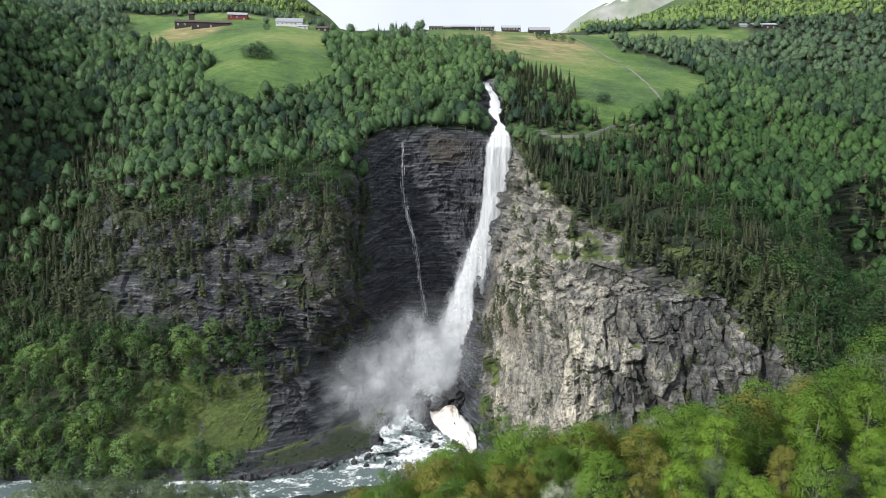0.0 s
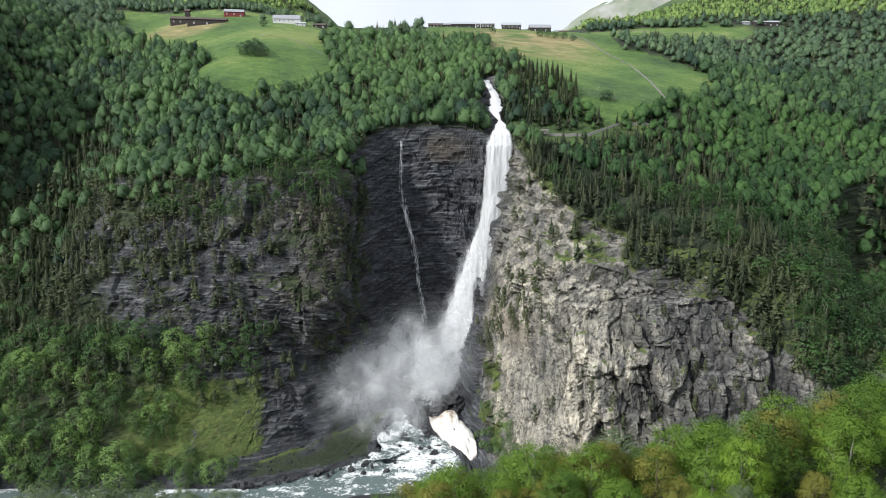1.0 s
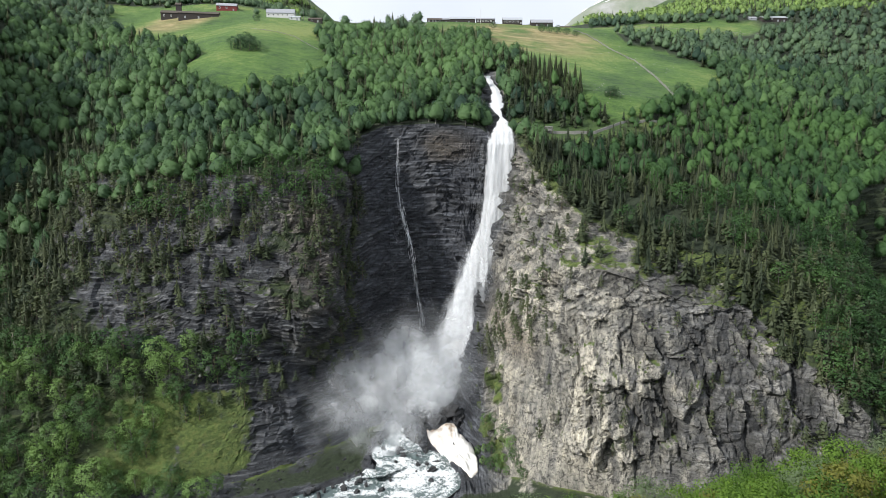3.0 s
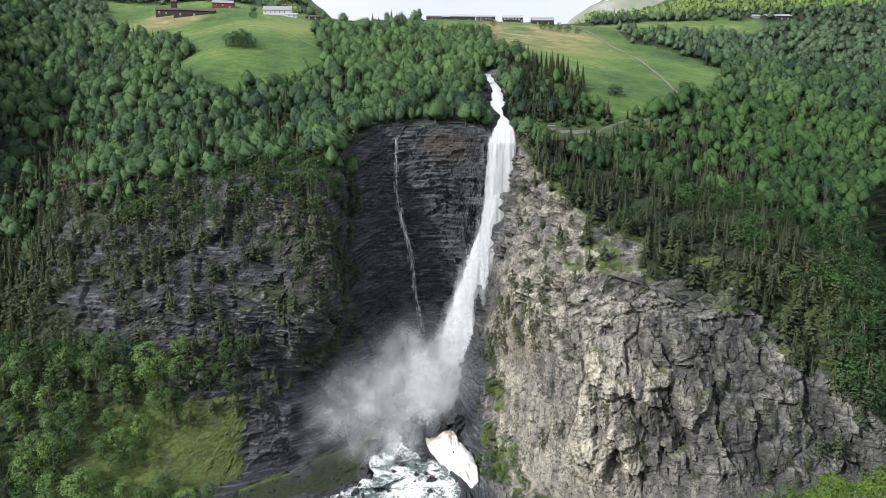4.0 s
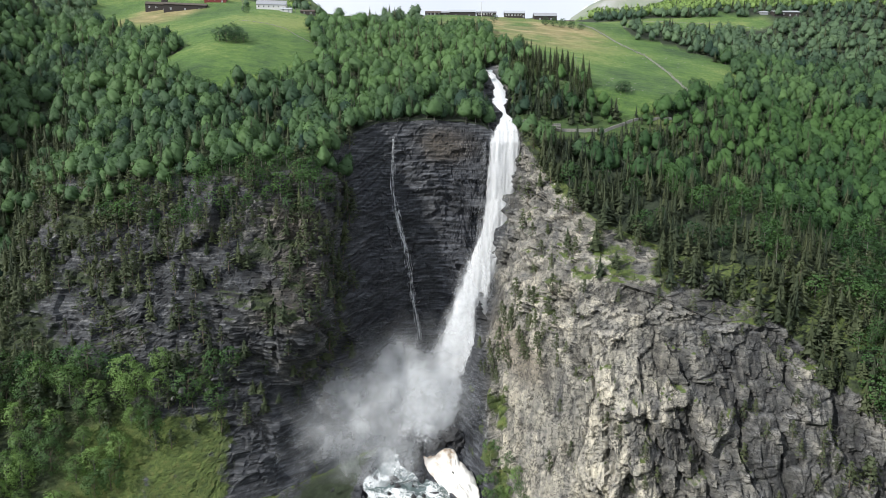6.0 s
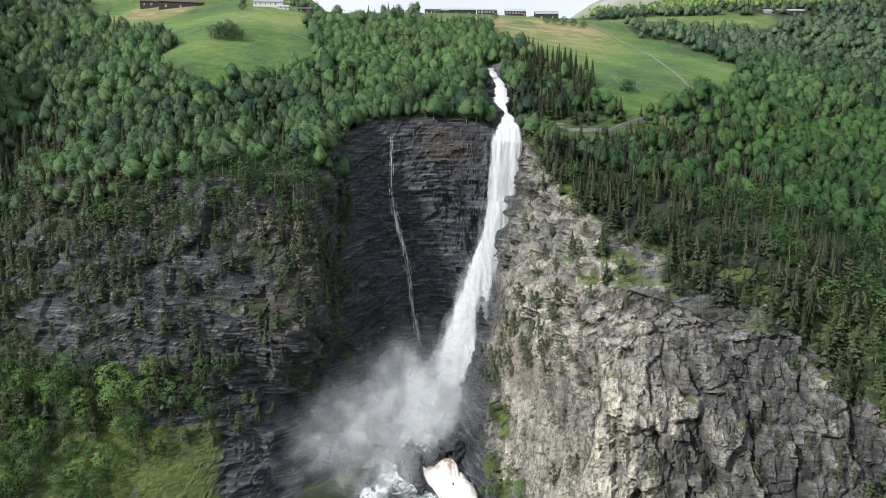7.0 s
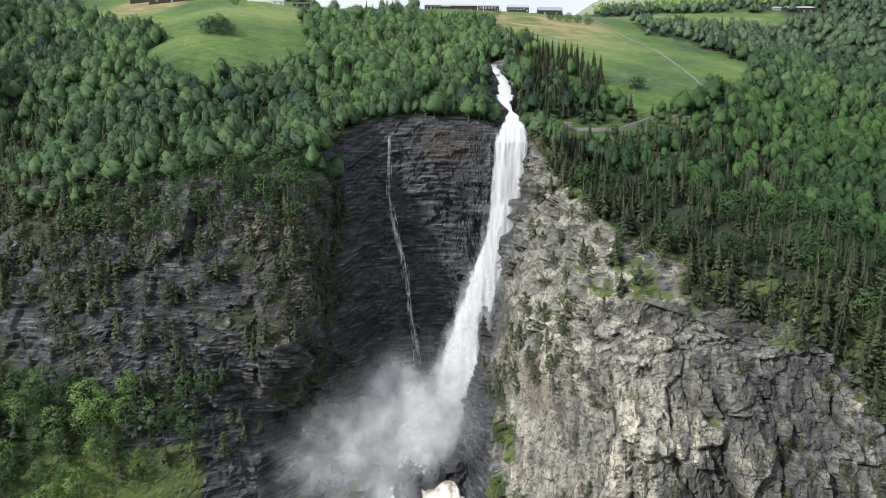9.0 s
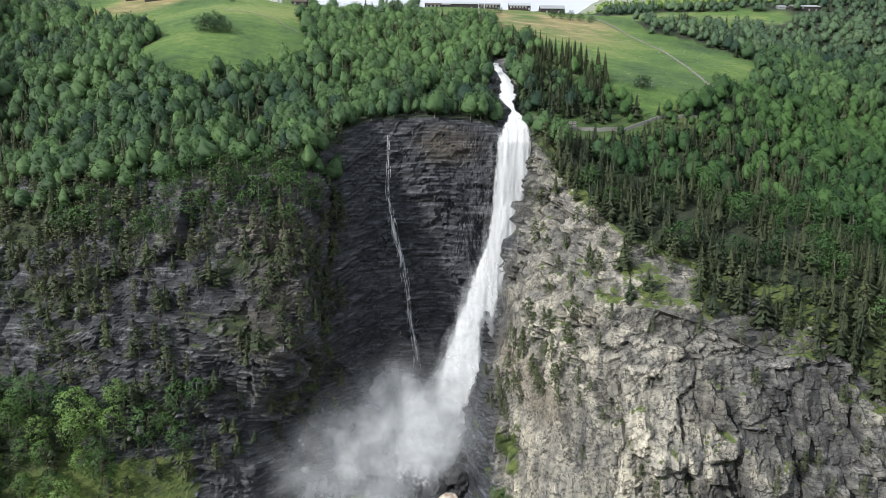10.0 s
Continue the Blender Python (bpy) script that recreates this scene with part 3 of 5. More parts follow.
tone_dark = np.clip(0.45 + 0.6 * dl1 + 0.5 * dl2 + 0.35 * (saw2 - 0.5), 0, 1)
tone = np.where(outcrop > 0.5, tone_crag * (1 - 0.45 * face) + 0.62 * 0.45 * face, tone_dark) * body + 0.5 * (1 - body)
# Crag darkens rightwards: darker rock, with the shade there put into the colour.
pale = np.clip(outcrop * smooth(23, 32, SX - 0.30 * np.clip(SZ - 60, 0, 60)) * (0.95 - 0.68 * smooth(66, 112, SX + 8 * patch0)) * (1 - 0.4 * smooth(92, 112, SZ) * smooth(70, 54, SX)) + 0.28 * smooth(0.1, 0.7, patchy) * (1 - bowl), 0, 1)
brown = 0.42 * smooth(-84, -72, SX) * smooth(-44, -54, SX) * smooth(70, 84, SZ) * smooth(150, 128, SZ) * rock_zone * np.clip(0.6 + patchy, 0, 1) + smooth(17, 5, np.hypot((SX - 8) / 1.4, (SZ - 158) * 1.2)) * (SS > 1.5) * 0.7 + smooth(12, 3, np.hypot(SX - 40, SZ - 64)) * 0.5
dryness = np.where(meadow_r, 1.05 * smooth(105, 30, np.hypot((SX - 85) * 0.95, (SY - 665) * 1.15)), 0) + np.where(meadow_l, smooth(48, 18, np.hypot((SX + 250), (SY - 662) * 1.2)), 0)
dryness = np.clip(dryness * (0.75 + 1.0 * fbm(SX / 30, SY / 12, 0, 4, 95)), 0, 1)
lush = np.where(meadow_l | meadow_r, 1.0, 0.0) + np.where(up & (SY > 900), 0.6, 0) + np.where(up & ~(meadow_l | meadow_r) & (SX > 48) & (SX < 150) & (SY > 412) & (SY < 535), 0.5, 0)
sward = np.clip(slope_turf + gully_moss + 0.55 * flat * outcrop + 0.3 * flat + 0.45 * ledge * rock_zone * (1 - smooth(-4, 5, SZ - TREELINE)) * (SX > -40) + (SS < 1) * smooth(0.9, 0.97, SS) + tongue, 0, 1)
R, C = SX.shape
idx = np.arange(R * C).reshape(R, C)
quads = np.stack([idx[:-1, :-1], idx[:-1, 1:], idx[1:, 1:], idx[1:, :-1]], -1).reshape(-1, 4)
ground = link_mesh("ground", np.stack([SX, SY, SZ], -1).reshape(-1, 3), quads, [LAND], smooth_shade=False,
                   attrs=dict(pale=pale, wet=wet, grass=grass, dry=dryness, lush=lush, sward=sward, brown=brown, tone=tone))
tagged(ground, "rocky valley side with dark cliffs, a pale crag, meadows and forest floor", "ground", kind="structure")


def ground_z(px, py):
    """Height of the upper slope near (px, py)."""
    c = int(np.clip(np.searchsorted(cols, px), 1, C - 2))
    lo = N_NEAR + N_ROCK
    best = min((c - 1, c), key=lambda q: abs(cols[q] - px))
    return float(np.interp(py, SY[lo:, best], SZ[lo:, best]))

# ---- trees ----
def tube(path, radii, sides=5):
    """Quads of a tapered tube through the points of path."""
    v, f = [], []
    for k, (p, r) in enumerate(zip(path, radii)):
        for s in range(sides):
            a = 2 * math.pi * s / sides
            v.append((p[0] + r * math.cos(a), p[1] + r * math.sin(a), p[2]))
    for k in range(len(path) - 1):
        for s in range(sides):
            a, b = k * sides + s, k * sides + (s + 1) % sides
            f.append((a, b, b + sides, a + sides))
    return np.array(v, float), np.array(f, int)


def tris(f):
    """Triangles from faces of three or four corners."""
    f = np.asarray(f)
    return f if f.shape[1] == 3 else np.vstack([f[:, [0, 1, 2]], f[:, [0, 2, 3]]])


def cards(centres, normals, size, rng, aspect=0.95):
    """Small leaf clumps, one ragged triangle each."""
    n = len(centres)
    normals = normals / (np.linalg.norm(normals, axis=1, keepdims=True) + 1e-9)
    t = np.cross(normals, rng.normal(size=(n, 3)))
    t /= np.linalg.norm(t, axis=1, keepdims=True) + 1e-9
    b = np.cross(normals, t)
    s = (size * rng.uniform(0.6, 1.35, n))[:, None]
    k = rng.uniform(0.75, 1.35, (n, 3, 1))
    corner = np.stack([-t * s * 0.9 - b * s * 0.55, t * s * 0.9 - b * s * 0.55, b * s * 1.05], 1) * k + centres[:, None]
    return corner.reshape(-1, 3), np.arange(3 * n).reshape(n, 3)


def broadleaf(seed, n, size, wide=0.3, base=0.08, limbs=4, tufts=26):
    """An egg-shaped broadleaf tree of height 1, its crown made of tufts of leaves: trunk and crown arrays."""
    rng = np.random.RandomState(seed)
    q = (np.arange(tufts) + 0.5) / tufts
    h = base + 0.10 + (0.86 - base) * q ** 0.9
    ring = wide * np.clip(np.sin(math.pi * np.clip((h - base + 0.06) / (1.05 - base), 0, 1) ** 1.2), 0.1, 1) ** 0.8
    a = 2.4 * np.arange(tufts) + rng.uniform(-0.5, 0.5, tufts)
    reach = ring * rng.uniform(0.62, 0.86, tufts)
    mids = np.stack([reach * np.cos(a), reach * np.sin(a), h + rng.normal(0, 0.03, tufts)], 1)
    mids[-1] = (rng.normal(0, 0.02), rng.normal(0, 0.02), 0.9)
    radius = (2.3 * wide / math.sqrt(tufts) * rng.uniform(0.7, 1.25, tufts)) * np.clip(0.55 + ring / wide * 0.5, 0.5, 1)
    share = radius ** 2
    pick = rng.choice(tufts, n, p=share / share.sum())
    mid = mids[pick]
    out = mid - np.array([0, 0, 0.42])
    out /= np.linalg.norm(out, axis=1, keepdims=True) + 1e-6
    d = rng.normal(size=(n, 3)) + 0.8 * out + np.array([0, 0, 0.35])
    d /= np.linalg.norm(d, axis=1, keepdims=True)
    centres = mid + d * radius[pick][:, None] * (rng.uniform(0.35, 1.35, (n, 1)) if n > 1200 else rng.uniform(0.7, 1.1, (n, 1))) * np.array([1, 1, 0.85])
    centres[:, 2] = np.maximum(centres[:, 2], base)
    v, f = cards(centres, d + rng.normal(size=(n, 3)) * (0.45 if n > 1200 else 0.22), size, rng)
    whole = (centres - np.array([0, 0, 0.45])) / np.array([wide, wide, 0.5])
    soft = np.repeat(d * 0.40 + 0.9 * whole, 3, axis=0) + rng.normal(size=(3 * n, 3)) * 0.06
    lean = rng.uniform(-0.05, 0.05, 2)
    tv, tf = tube([(0, 0, -0.06), (lean[0] * 0.4, lean[1] * 0.4, 0.3), (lean[0], lean[1], 0.8)], (0.018, 0.013, 0.004), 5 if limbs else 3)
    for k in range(limbs):
        a, h = rng.uniform(0, 6.283), rng.uniform(0.3, 0.55)
        lv, lf = tube([(0, 0, h), (0.1 * math.cos(a), 0.1 * math.sin(a), h + 0.12), (0.2 * math.cos(a), 0.2 * math.sin(a), h + 0.22)], (0.008, 0.005, 0.002), 4)
        tf = np.vstack([tf, lf + len(tv)])
        tv = np.vstack([tv, lv])
    return (tv, tf), (v, f, soft)


def crown_tree(seed, n, size, wide=0.33, base=0.06, bumps=22, rows=7, around=10):
    """A far broadleaf tree of height 1: a billowing crown with a closed heart of leaves and loose sprays all over it."""
    rng = np.random.RandomState(seed)
    k = np.arange(bumps) + 0.5
    up = 1 - 1.75 * k / bumps
    turn = 2.4 * k + rng.uniform(-0.5, 0.5, bumps)
    flat_r = np.sqrt(np.clip(1 - up ** 2, 0, 1))
    knob = np.stack([flat_r * np.cos(turn), flat_r * np.sin(turn), up], 1)
    lift = rng.uniform(0.25, 1.1, bumps)
    tall = (1 - base) * 0.5
    mid = base + tall * 0.86
    skew = rng.uniform(-0.12, 0.12, 2)

    def surface(d):
        near = d @ knob.T
        swell = (lift * np.clip((near - 0.68) / 0.32, 0, 1) ** 0.75).max(axis=1)
        r = 0.50 + 0.62 * swell
        narrow = 1 - 0.22 * np.clip(d[:, 2], 0, 1)
        z = np.where(d[:, 2] > 0, d[:, 2] * tall * 1.14, d[:, 2] * tall * 0.9)
        return np.stack([d[:, 0] * wide * narrow * r + skew[0] * wide * d[:, 2], d[:, 1] * wide * narrow * r + skew[1] * wide * d[:, 2], mid + z * r], 1)

    def facing(d):
        step, t = 0.11, np.cross(d, np.array([0.31, 0.52, 0.79]))
        t /= np.linalg.norm(t, axis=1, keepdims=True) + 1e-9
        b = np.cross(d, t)
        unit = lambda q: q / np.linalg.norm(q, axis=1, keepdims=True)
        n1 = np.cross(surface(unit(d + step * t)) - surface(unit(d - step * t)), surface(unit(d + step * b)) - surface(unit(d - step * b)))
        n1 *= np.sign((n1 * d).sum(axis=1, keepdims=True))
        return n1 / (np.linalg.norm(n1, axis=1, keepdims=True) + 1e-9)

    polar = np.linspace(0.12, math.pi - 0.35, rows)
    ring = np.linspace(0, 2 * math.pi, around, endpoint=False)
    P, A = np.meshgrid(polar, ring, indexing="ij")
    A = A + 0.3 * np.arange(rows)[:, None]
    d = np.stack([np.sin(P) * np.cos(A), np.sin(P) * np.sin(A), np.cos(P)], -1).reshape(-1, 3)
    core_v, core_n = surface(d) * np.array([0.80, 0.80, 0.92]), facing(d)
    ix = np.arange(rows * around).reshape(rows, around)
    core_f = tris(np.stack([ix[:-1], ix[1:], np.roll(ix, -1, 1)[1:], np.roll(ix, -1, 1)[:-1]], -1).reshape(-1, 4))
    d = rng.normal(size=(n, 3)) + np.array([0, 0, 0.35])
    d /= np.linalg.norm(d, axis=1, keepdims=True)
    d = d[d[:, 2] > -0.88]
    n = len(d)
    out = facing(d)
    centres = surface(d) + out * rng.uniform(-0.06, 0.06, (n, 1))
    v, f = cards(centres, out + rng.normal(size=(n, 3)) * 0.7, size, rng)
    soft = np.repeat(out + 0.3 * d + rng.normal(size=(n, 3)) * 0.5, 3, axis=0)
    tv, tf = tube([(0, 0, -0.08), (0, 0, 0.3), (0, 0, 0.6)], (0.018, 0.013, 0.004), 3)
    return (tv, tf), (np.vstack([core_v, v]), np.vstack([core_f, f + len(core_v)]), np.vstack([core_n + 0.3 * core_v / wide, soft]))


def spruce(seed, n, wide=0.17, base=0.08, ragged=0.3):
    """A conifer of height 1: many short, ragged fans of needles round a straight trunk, narrowing to a point."""
    rng = np.random.RandomState(seed)
    q = np.sort(rng.uniform(0, 1, n) ** 1.35)
    tier = np.round(q * 15) / 15
    q = 0.65 * q + 0.35 * tier
    h = base + (0.97 - base) * q
    r = (wide * (1 - q) ** 0.85 * np.where(q < 0.12, 0.75, 1.0) + 0.012) * rng.uniform(1 - 1.6 * ragged, 1 + 0.5 * ragged, n)
    a = 2.4 * np.arange(n) + rng.uniform(-0.5, 0.5, n)
    half = rng.uniform(0.18, 0.40, n)
    drop = r * rng.uniform(0.15, 0.65, n) + 0.004
    k1, k2 = rng.uniform(0.75, 1.1, n), rng.uniform(0.75, 1.1, n)
    inner = np.stack([0.08 * r * np.cos(a), 0.08 * r * np.sin(a), h + 0.02], 1)
    one = np.stack([k1 * r * np.cos(a - half), k1 * r * np.sin(a - half), h - drop * k1], 1)
    two = np.stack([k2 * r * np.cos(a + half), k2 * r * np.sin(a + half), h - drop * k2], 1)
    v = np.stack([inner, one, two], 1).reshape(-1, 3)
    tip = np.array([(-0.012, 0, 0.93), (0.012, 0, 0.93), (0, 0, 1.0), (0, -0.012, 0.93), (0, 0.012, 0.93), (0, 0, 1.0)])
    heart = []
    for k in range(7):
        a0, a1 = 2 * math.pi * k / 7, 2 * math.pi * (k + 1) / 7
        for low, high, rr in ((base, 0.66, 0.50), (0.40, 0.97, 0.27)):
            heart += [(wide * rr * math.cos(a0), wide * rr * math.sin(a0), low), (wide * rr * math.cos(a1), wide * rr * math.sin(a1), low), (0, 0, high)]
    v = np.vstack([v, tip, np.array(heart)])
    tv, tf = tube([(0, 0, -0.05), (0, 0, 0.5), (0, 0, 0.98)], (0.013, 0.006, 0.001), 3)
    side = v[:, :2] / (np.linalg.norm(v[:, :2], axis=1, keepdims=True) + 0.01)
    soft = np.column_stack([side, np.full(len(v), 0.55)]) + rng.normal(size=(len(v), 3)) * 0.42
    return (tv, tf), (v, np.arange(len(v)).reshape(-1, 3), soft)


def pine(seed, n, size):
    """A ragged pine of height 1 with flat clumps of needles on a visible trunk."""
    rng = np.random.RandomState(seed)
    cs, ds = [], []
    for k in range(24):
        q = k / 23
        h = 0.16 + 0.78 * q + rng.uniform(-0.03, 0.03)
        a = 2.4 * k + rng.uniform(-0.6, 0.6)
        r = 0.25 * (1 - q) ** 0.6 * rng.uniform(0.25, 1.05)
        m = max(2, n // 24)
        d = rng.normal(size=(m, 3))
        d /= np.linalg.norm(d, axis=1, keepdims=True)
        cs.append(np.array([r * math.cos(a), r * math.sin(a), h]) + d * np.array([0.10, 0.10, 0.058]) * (1.15 - 0.55 * q) * rng.uniform(0.4, 1.15, (m, 1)))
        ds.append(d * 0.9 + np.array([math.cos(a), math.sin(a), 0.7]) * 0.6)
    ds = np.vstack(ds)
    v, f = cards(np.vstack(cs), ds + rng.normal(size=ds.shape) * 0.3, size, rng)
    cs = np.vstack(cs)
    soft = np.repeat(0.35 * ds + np.column_stack([cs[:, :2] * 5, np.full(len(cs), 0.35)]), 3, axis=0)
    tv, tf = tube([(0, 0, -0.05), (0.01, 0.0, 0.5), (0.0, 0.01, 0.96)], (0.016, 0.011, 0.003))
    return (tv, tf), (v, f, soft)


def wood(name, templates, spots, heights, rng, mats, label, category, squash=(0.75, 1.3)):
    """Many far trees as one sheet of foliage and trunks."""
    V, F, M, T, S, base = [], [], [], [], [], 0
    for (px, py, pz), h in zip(spots, heights):
        (tv, tf), (lv, lf, soft) = templates[rng.randint(len(templates))]
        tf, lf = tris(tf), tris(lf)
        a, w = rng.uniform(0, 6.283), rng.uniform(*squash)
        c, s = math.cos(a), math.sin(a)
        v = np.vstack([tv, lv])
        m = np.vstack([tv * np.array([1, 1, 0]) + np.array([0, 0, 0.001]), soft])
        S.append(np.stack([m[:, 0] * c - m[:, 1] * s, m[:, 0] * s + m[:, 1] * c, m[:, 2]], 1))
        q = np.empty_like(v)
        q[:, 0] = (v[:, 0] * c - v[:, 1] * s) * h * w + px
        q[:, 1] = (v[:, 0] * s + v[:, 1] * c) * h * w + py
        q[:, 2] = v[:, 2] * h + pz
        V.append(q)
        F.append(np.vstack([tf, lf + len(tv)]) + base)
        M.append(np.concatenate([np.ones(len(tf), int), np.zeros(len(lf), int)]))
        # Upper slope and crest tinted brighter: their stronger light is put into the colour.
        T.append(np.full(len(v), np.clip(rng.normal(0.40 + 0.16 * float(smooth(430, 490, py)), 0.22) + 0.3 * vnoise(px / 40, py / 40, 0, 5) + 0.22 * float(smooth(-120, -80, px) * smooth(50, 20, px) * smooth(430, 470, py)), 0, 1)))
        base += len(v)
    if not V:
        return None
    ob = link_mesh(name, np.vstack(V), np.vstack(F), mats, midx=np.concatenate(M), attrs=dict(tint=np.concatenate(T)), soft=np.vstack(S))
    return tagged(ob, label, category, kind="stuff")


def sow(density, rng, gap):
    """Spots on the ground sheet by a density per square metre of the plan, kept a gap apart."""
    A = np.stack([SX, SY, SZ], -1)
    e1, e2 = A[:-1, 1:] - A[:-1, :-1], A[1:, :-1] - A[:-1, :-1]
    area = np.linalg.norm(np.cross(e1, e2), axis=2)
    d = (density[:-1, :-1] + density[1:, 1:]) / 2
    n = rng.poisson(np.clip(area * d, 0, 40))
    r, c = np.nonzero(n)
    r, c = np.repeat(r, n[r, c]), np.repeat(c, n[r, c])
    u, v = rng.rand(len(r), 1), rng.rand(len(r), 1)
    p = A[r, c] + u * e1[r, c] + v * e2[r, c]
    order = rng.permutation(len(p))
    grid, kept = {}, []
    for k in order:
        x, y, z = p[k]
        if abs(x) > 0.80 * (y + 30) + 8 and y > 120:
            continue
        key = (int(x // gap), int(y // gap), int(z // (gap * 1.5)))
        if any((key[0] + i, key[1] + j, key[2] + l) in grid and np.hypot(*(grid[key[0] + i, key[1] + j, key[2] + l][:2] - p[k][:2])) < gap * 0.8
               for i in (-1, 0, 1) for j in (-1, 0, 1) for l in (-1, 0, 1)):
            continue
        grid[key] = p[k]
        kept.append(p[k])
    return np.array(kept)


open_land = (meadow_l | meadow_r)
cl = fbm(SX / 30, SY / 30, SZ / 40, 3, 111)
forest = np.where(up & ~open_land & ((SY < 1000) | ((SY < 1320) & (np.abs(SX) > 230))), 1.0, 0.0)
forest *= 1 - np.where(SY < 512, smooth(8, 5, np.abs(SX - stream)), 0)
forest = np.where(up & (SY > 740) & (np.abs(SX - 60) < 130), 0, forest)
forest = np.where(up & (SY > 676) & (SX > -185) & (SX < -20), 0.06, forest)
conifer_share = np.clip(smooth(30, 60, SX) * smooth(215, 165, SX + 0.2 * (SY - 350)) * smooth(470, 420, SY) * (0.52 + 0.6 * cl + 0.45 * smooth(378, 350, SY) + 0.35 * smooth(105, 80, SX)) + smooth(48, 60, SX) * smooth(110, 92, SX) * smooth(450, 470, SY) * smooth(540, 520, SY) * 0.9 + 0.85 * smooth(-190, -235, SX) * smooth(480, 430, SY) + 0.13 + 0.25 * smooth(0.1, 0.6, cl), 0, 0.92)
far = smooth(560, 760, SY)
birch_d = forest * (1 - conifer_share) * (0.048 - 0.034 * far) * (1 - 0.6 * smooth(820, 900, SY))
spruce_d = forest * conifer_share * (0.042 - 0.028 * far)
left_rock = rock_zone & (SX < -42)
pine_d = np.where(left_rock, 0.056 * smooth(1.15, 1.55, SS) * (0.16 + 1.4 * smooth(-0.25, 0.30, cl)) + 0.014 * smooth(1.86, 2.0, SS), 0)
birch_d = birch_d + np.where(left_rock, 0.012 * smooth(-200, -245, SX + 30 * cl) + 0.08 * smooth(-124, -144, SX) * smooth(1.50, 1.36, SS) + 0.05 * smooth(-86, -100, SX) * smooth(1.22, 1.3, SS) * smooth(1.45, 1.38, SS), 0)
birch_d = birch_d + np.where(left_rock, 0.034 * smooth(1.82, 2.0, SS), 0)
birch_d = birch_d + np.where((SS < 1) & (SX < -50) & (SY > river_y(SX) + 9), 0.055 * smooth(-92, -110, SX), 0)
out_zone = rock_zone & (SX > 44)
above = smooth(-7, 9, SZ - TREELINE + 13 * cl)
spruce_d = spruce_d + np.where(left_rock, 0.03 * smooth(-190, -235, SX + 30 * cl), 0) + np.where(out_zone, 0.024 * above * smooth(190, 150, SX), 0)
pine_d = pine_d + np.where(out_zone, 0.014 * above + 0.012 * flat + 0.001 + 0.004 * smooth(95, 130, SX), 0)
birch_d = birch_d + np.where(rock_zone & (SX > 150), 0.03 * above * smooth(150, 200, SX), 0)
dark_wall = smooth(222, 240, SX) * smooth(320, 290, SX) * smooth(1.58, 1.66, SS) * (SS < 2.0)
birch_d, spruce_d, pine_d = (q * (1 - 0.9 * dark_wall) for q in (birch_d, spruce_d, pine_d))
shelf = rock_zone & (SX > 24) & (SX < 56) & (SS > 1.34) & (SS < 1.66)
pine_d = pine_d + np.where(shelf, 0.03, 0)
rng = np.random.RandomState(7)
BROAD = [crown_tree(s, 155, 0.032, 0.34 + 0.05 * (s % 3), 0.05, 13 + 3 * (s % 3), 7, 10) for s in range(9)]
BROAD_FAR = [crown_tree(s + 20, 80, 0.05, 0.40 + 0.03 * (s % 3), 0.04, 16, 5, 8) for s in range(6)]
CONE = [spruce(s, 100, 0.20 + 0.016 * s, 0.06, 0.42) for s in range(6)]
RAGGED = [pine(s, 205, 0.037) for s in range(5)] + [spruce(s + 40, 130, 0.27, 0.10, 0.5) for s in range(2)]
# The grove of tall spruces by the stream, and clumps in the meadows, are sown apart.
line_y = np.interp(SX, (48, 60, 73, 103, 131, 150), (421, 419.5, 421, 429, 446, 452))
open_path = up & (SX > 50) & (SX < 142) & (SY < line_y + np.where(SX < 95, 4, 3)) & (SY > line_y - np.where(SX < 95, 7, 2.5))
yard = up & (((SX > 372) & (SX < 440) & (SY > 772) & (SY < 818)) | ((SX > 225) & (SX < 372) & (SY > 735) & (SY < 800)))
spruce_d, birch_d = (np.where(open_path | yard, 0, q) for q in (spruce_d, birch_d))
tall = (SX > 52) & (SX < 106) & (SY > 462) & (SY < 528) & (SX < 118 - 0.55 * np.abs(SY - 480)) & up
spruce_d = np.where(tall, 0, spruce_d)
birch_d = np.where(tall, 1.1 * birch_d, birch_d)
spots = sow(birch_d, rng, 4.8)


def low_by_path(p):
    """Trees just below the footpath stay low."""
    ly = np.interp(p[:, 0], (48, 60, 73, 103, 131, 150), (421, 419.5, 421, 429, 446, 452))
    return np.where((p[:, 0] > 44) & (p[:, 0] < 165) & (p[:, 1] < ly + 6), 0.5 + 0.5 * smooth(5, 28, ly - p[:, 1]), 1.0)


low_left = (spots[:, 0] < -86) & (spots[:, 1] < 322) & (spots[:, 2] < 60)
near_hill = (spots[:, 1] < 640) & ~low_left
far_hill = spots[:, 1] >= 640
lush_hill = near_hill & (spots[:, 0] > 84) & (spots[:, 1] < 520)
near_hill = near_hill & ~lush_hill
BROAD_NEAR = [broadleaf(s + 110, 440, 0.031, 0.36 + 0.03 * (s % 3), 0.05, 0, 30) for s in range(6)]
cliff_side = (lush_hill | near_hill) & (spots[:, 1] < 372)
lush_hill, near_hill = lush_hill & ~cliff_side, near_hill & ~cliff_side
wood("cliff_wood", BROAD_NEAR, spots[cliff_side], rng.uniform(7, 13.5, cliff_side.sum()), rng, [LOW_LEAF, PALE_BARK], "fresh green broadleaf wood clinging to the cliff side", "wood")
wood("slope_wood", BROAD, spots[lush_hill], rng.uniform(7, 14, lush_hill.sum()) * low_by_path(spots[lush_hill]), rng, [LOW_LEAF, PALE_BARK], "bright fresh green birch wood below the conifers", "wood")
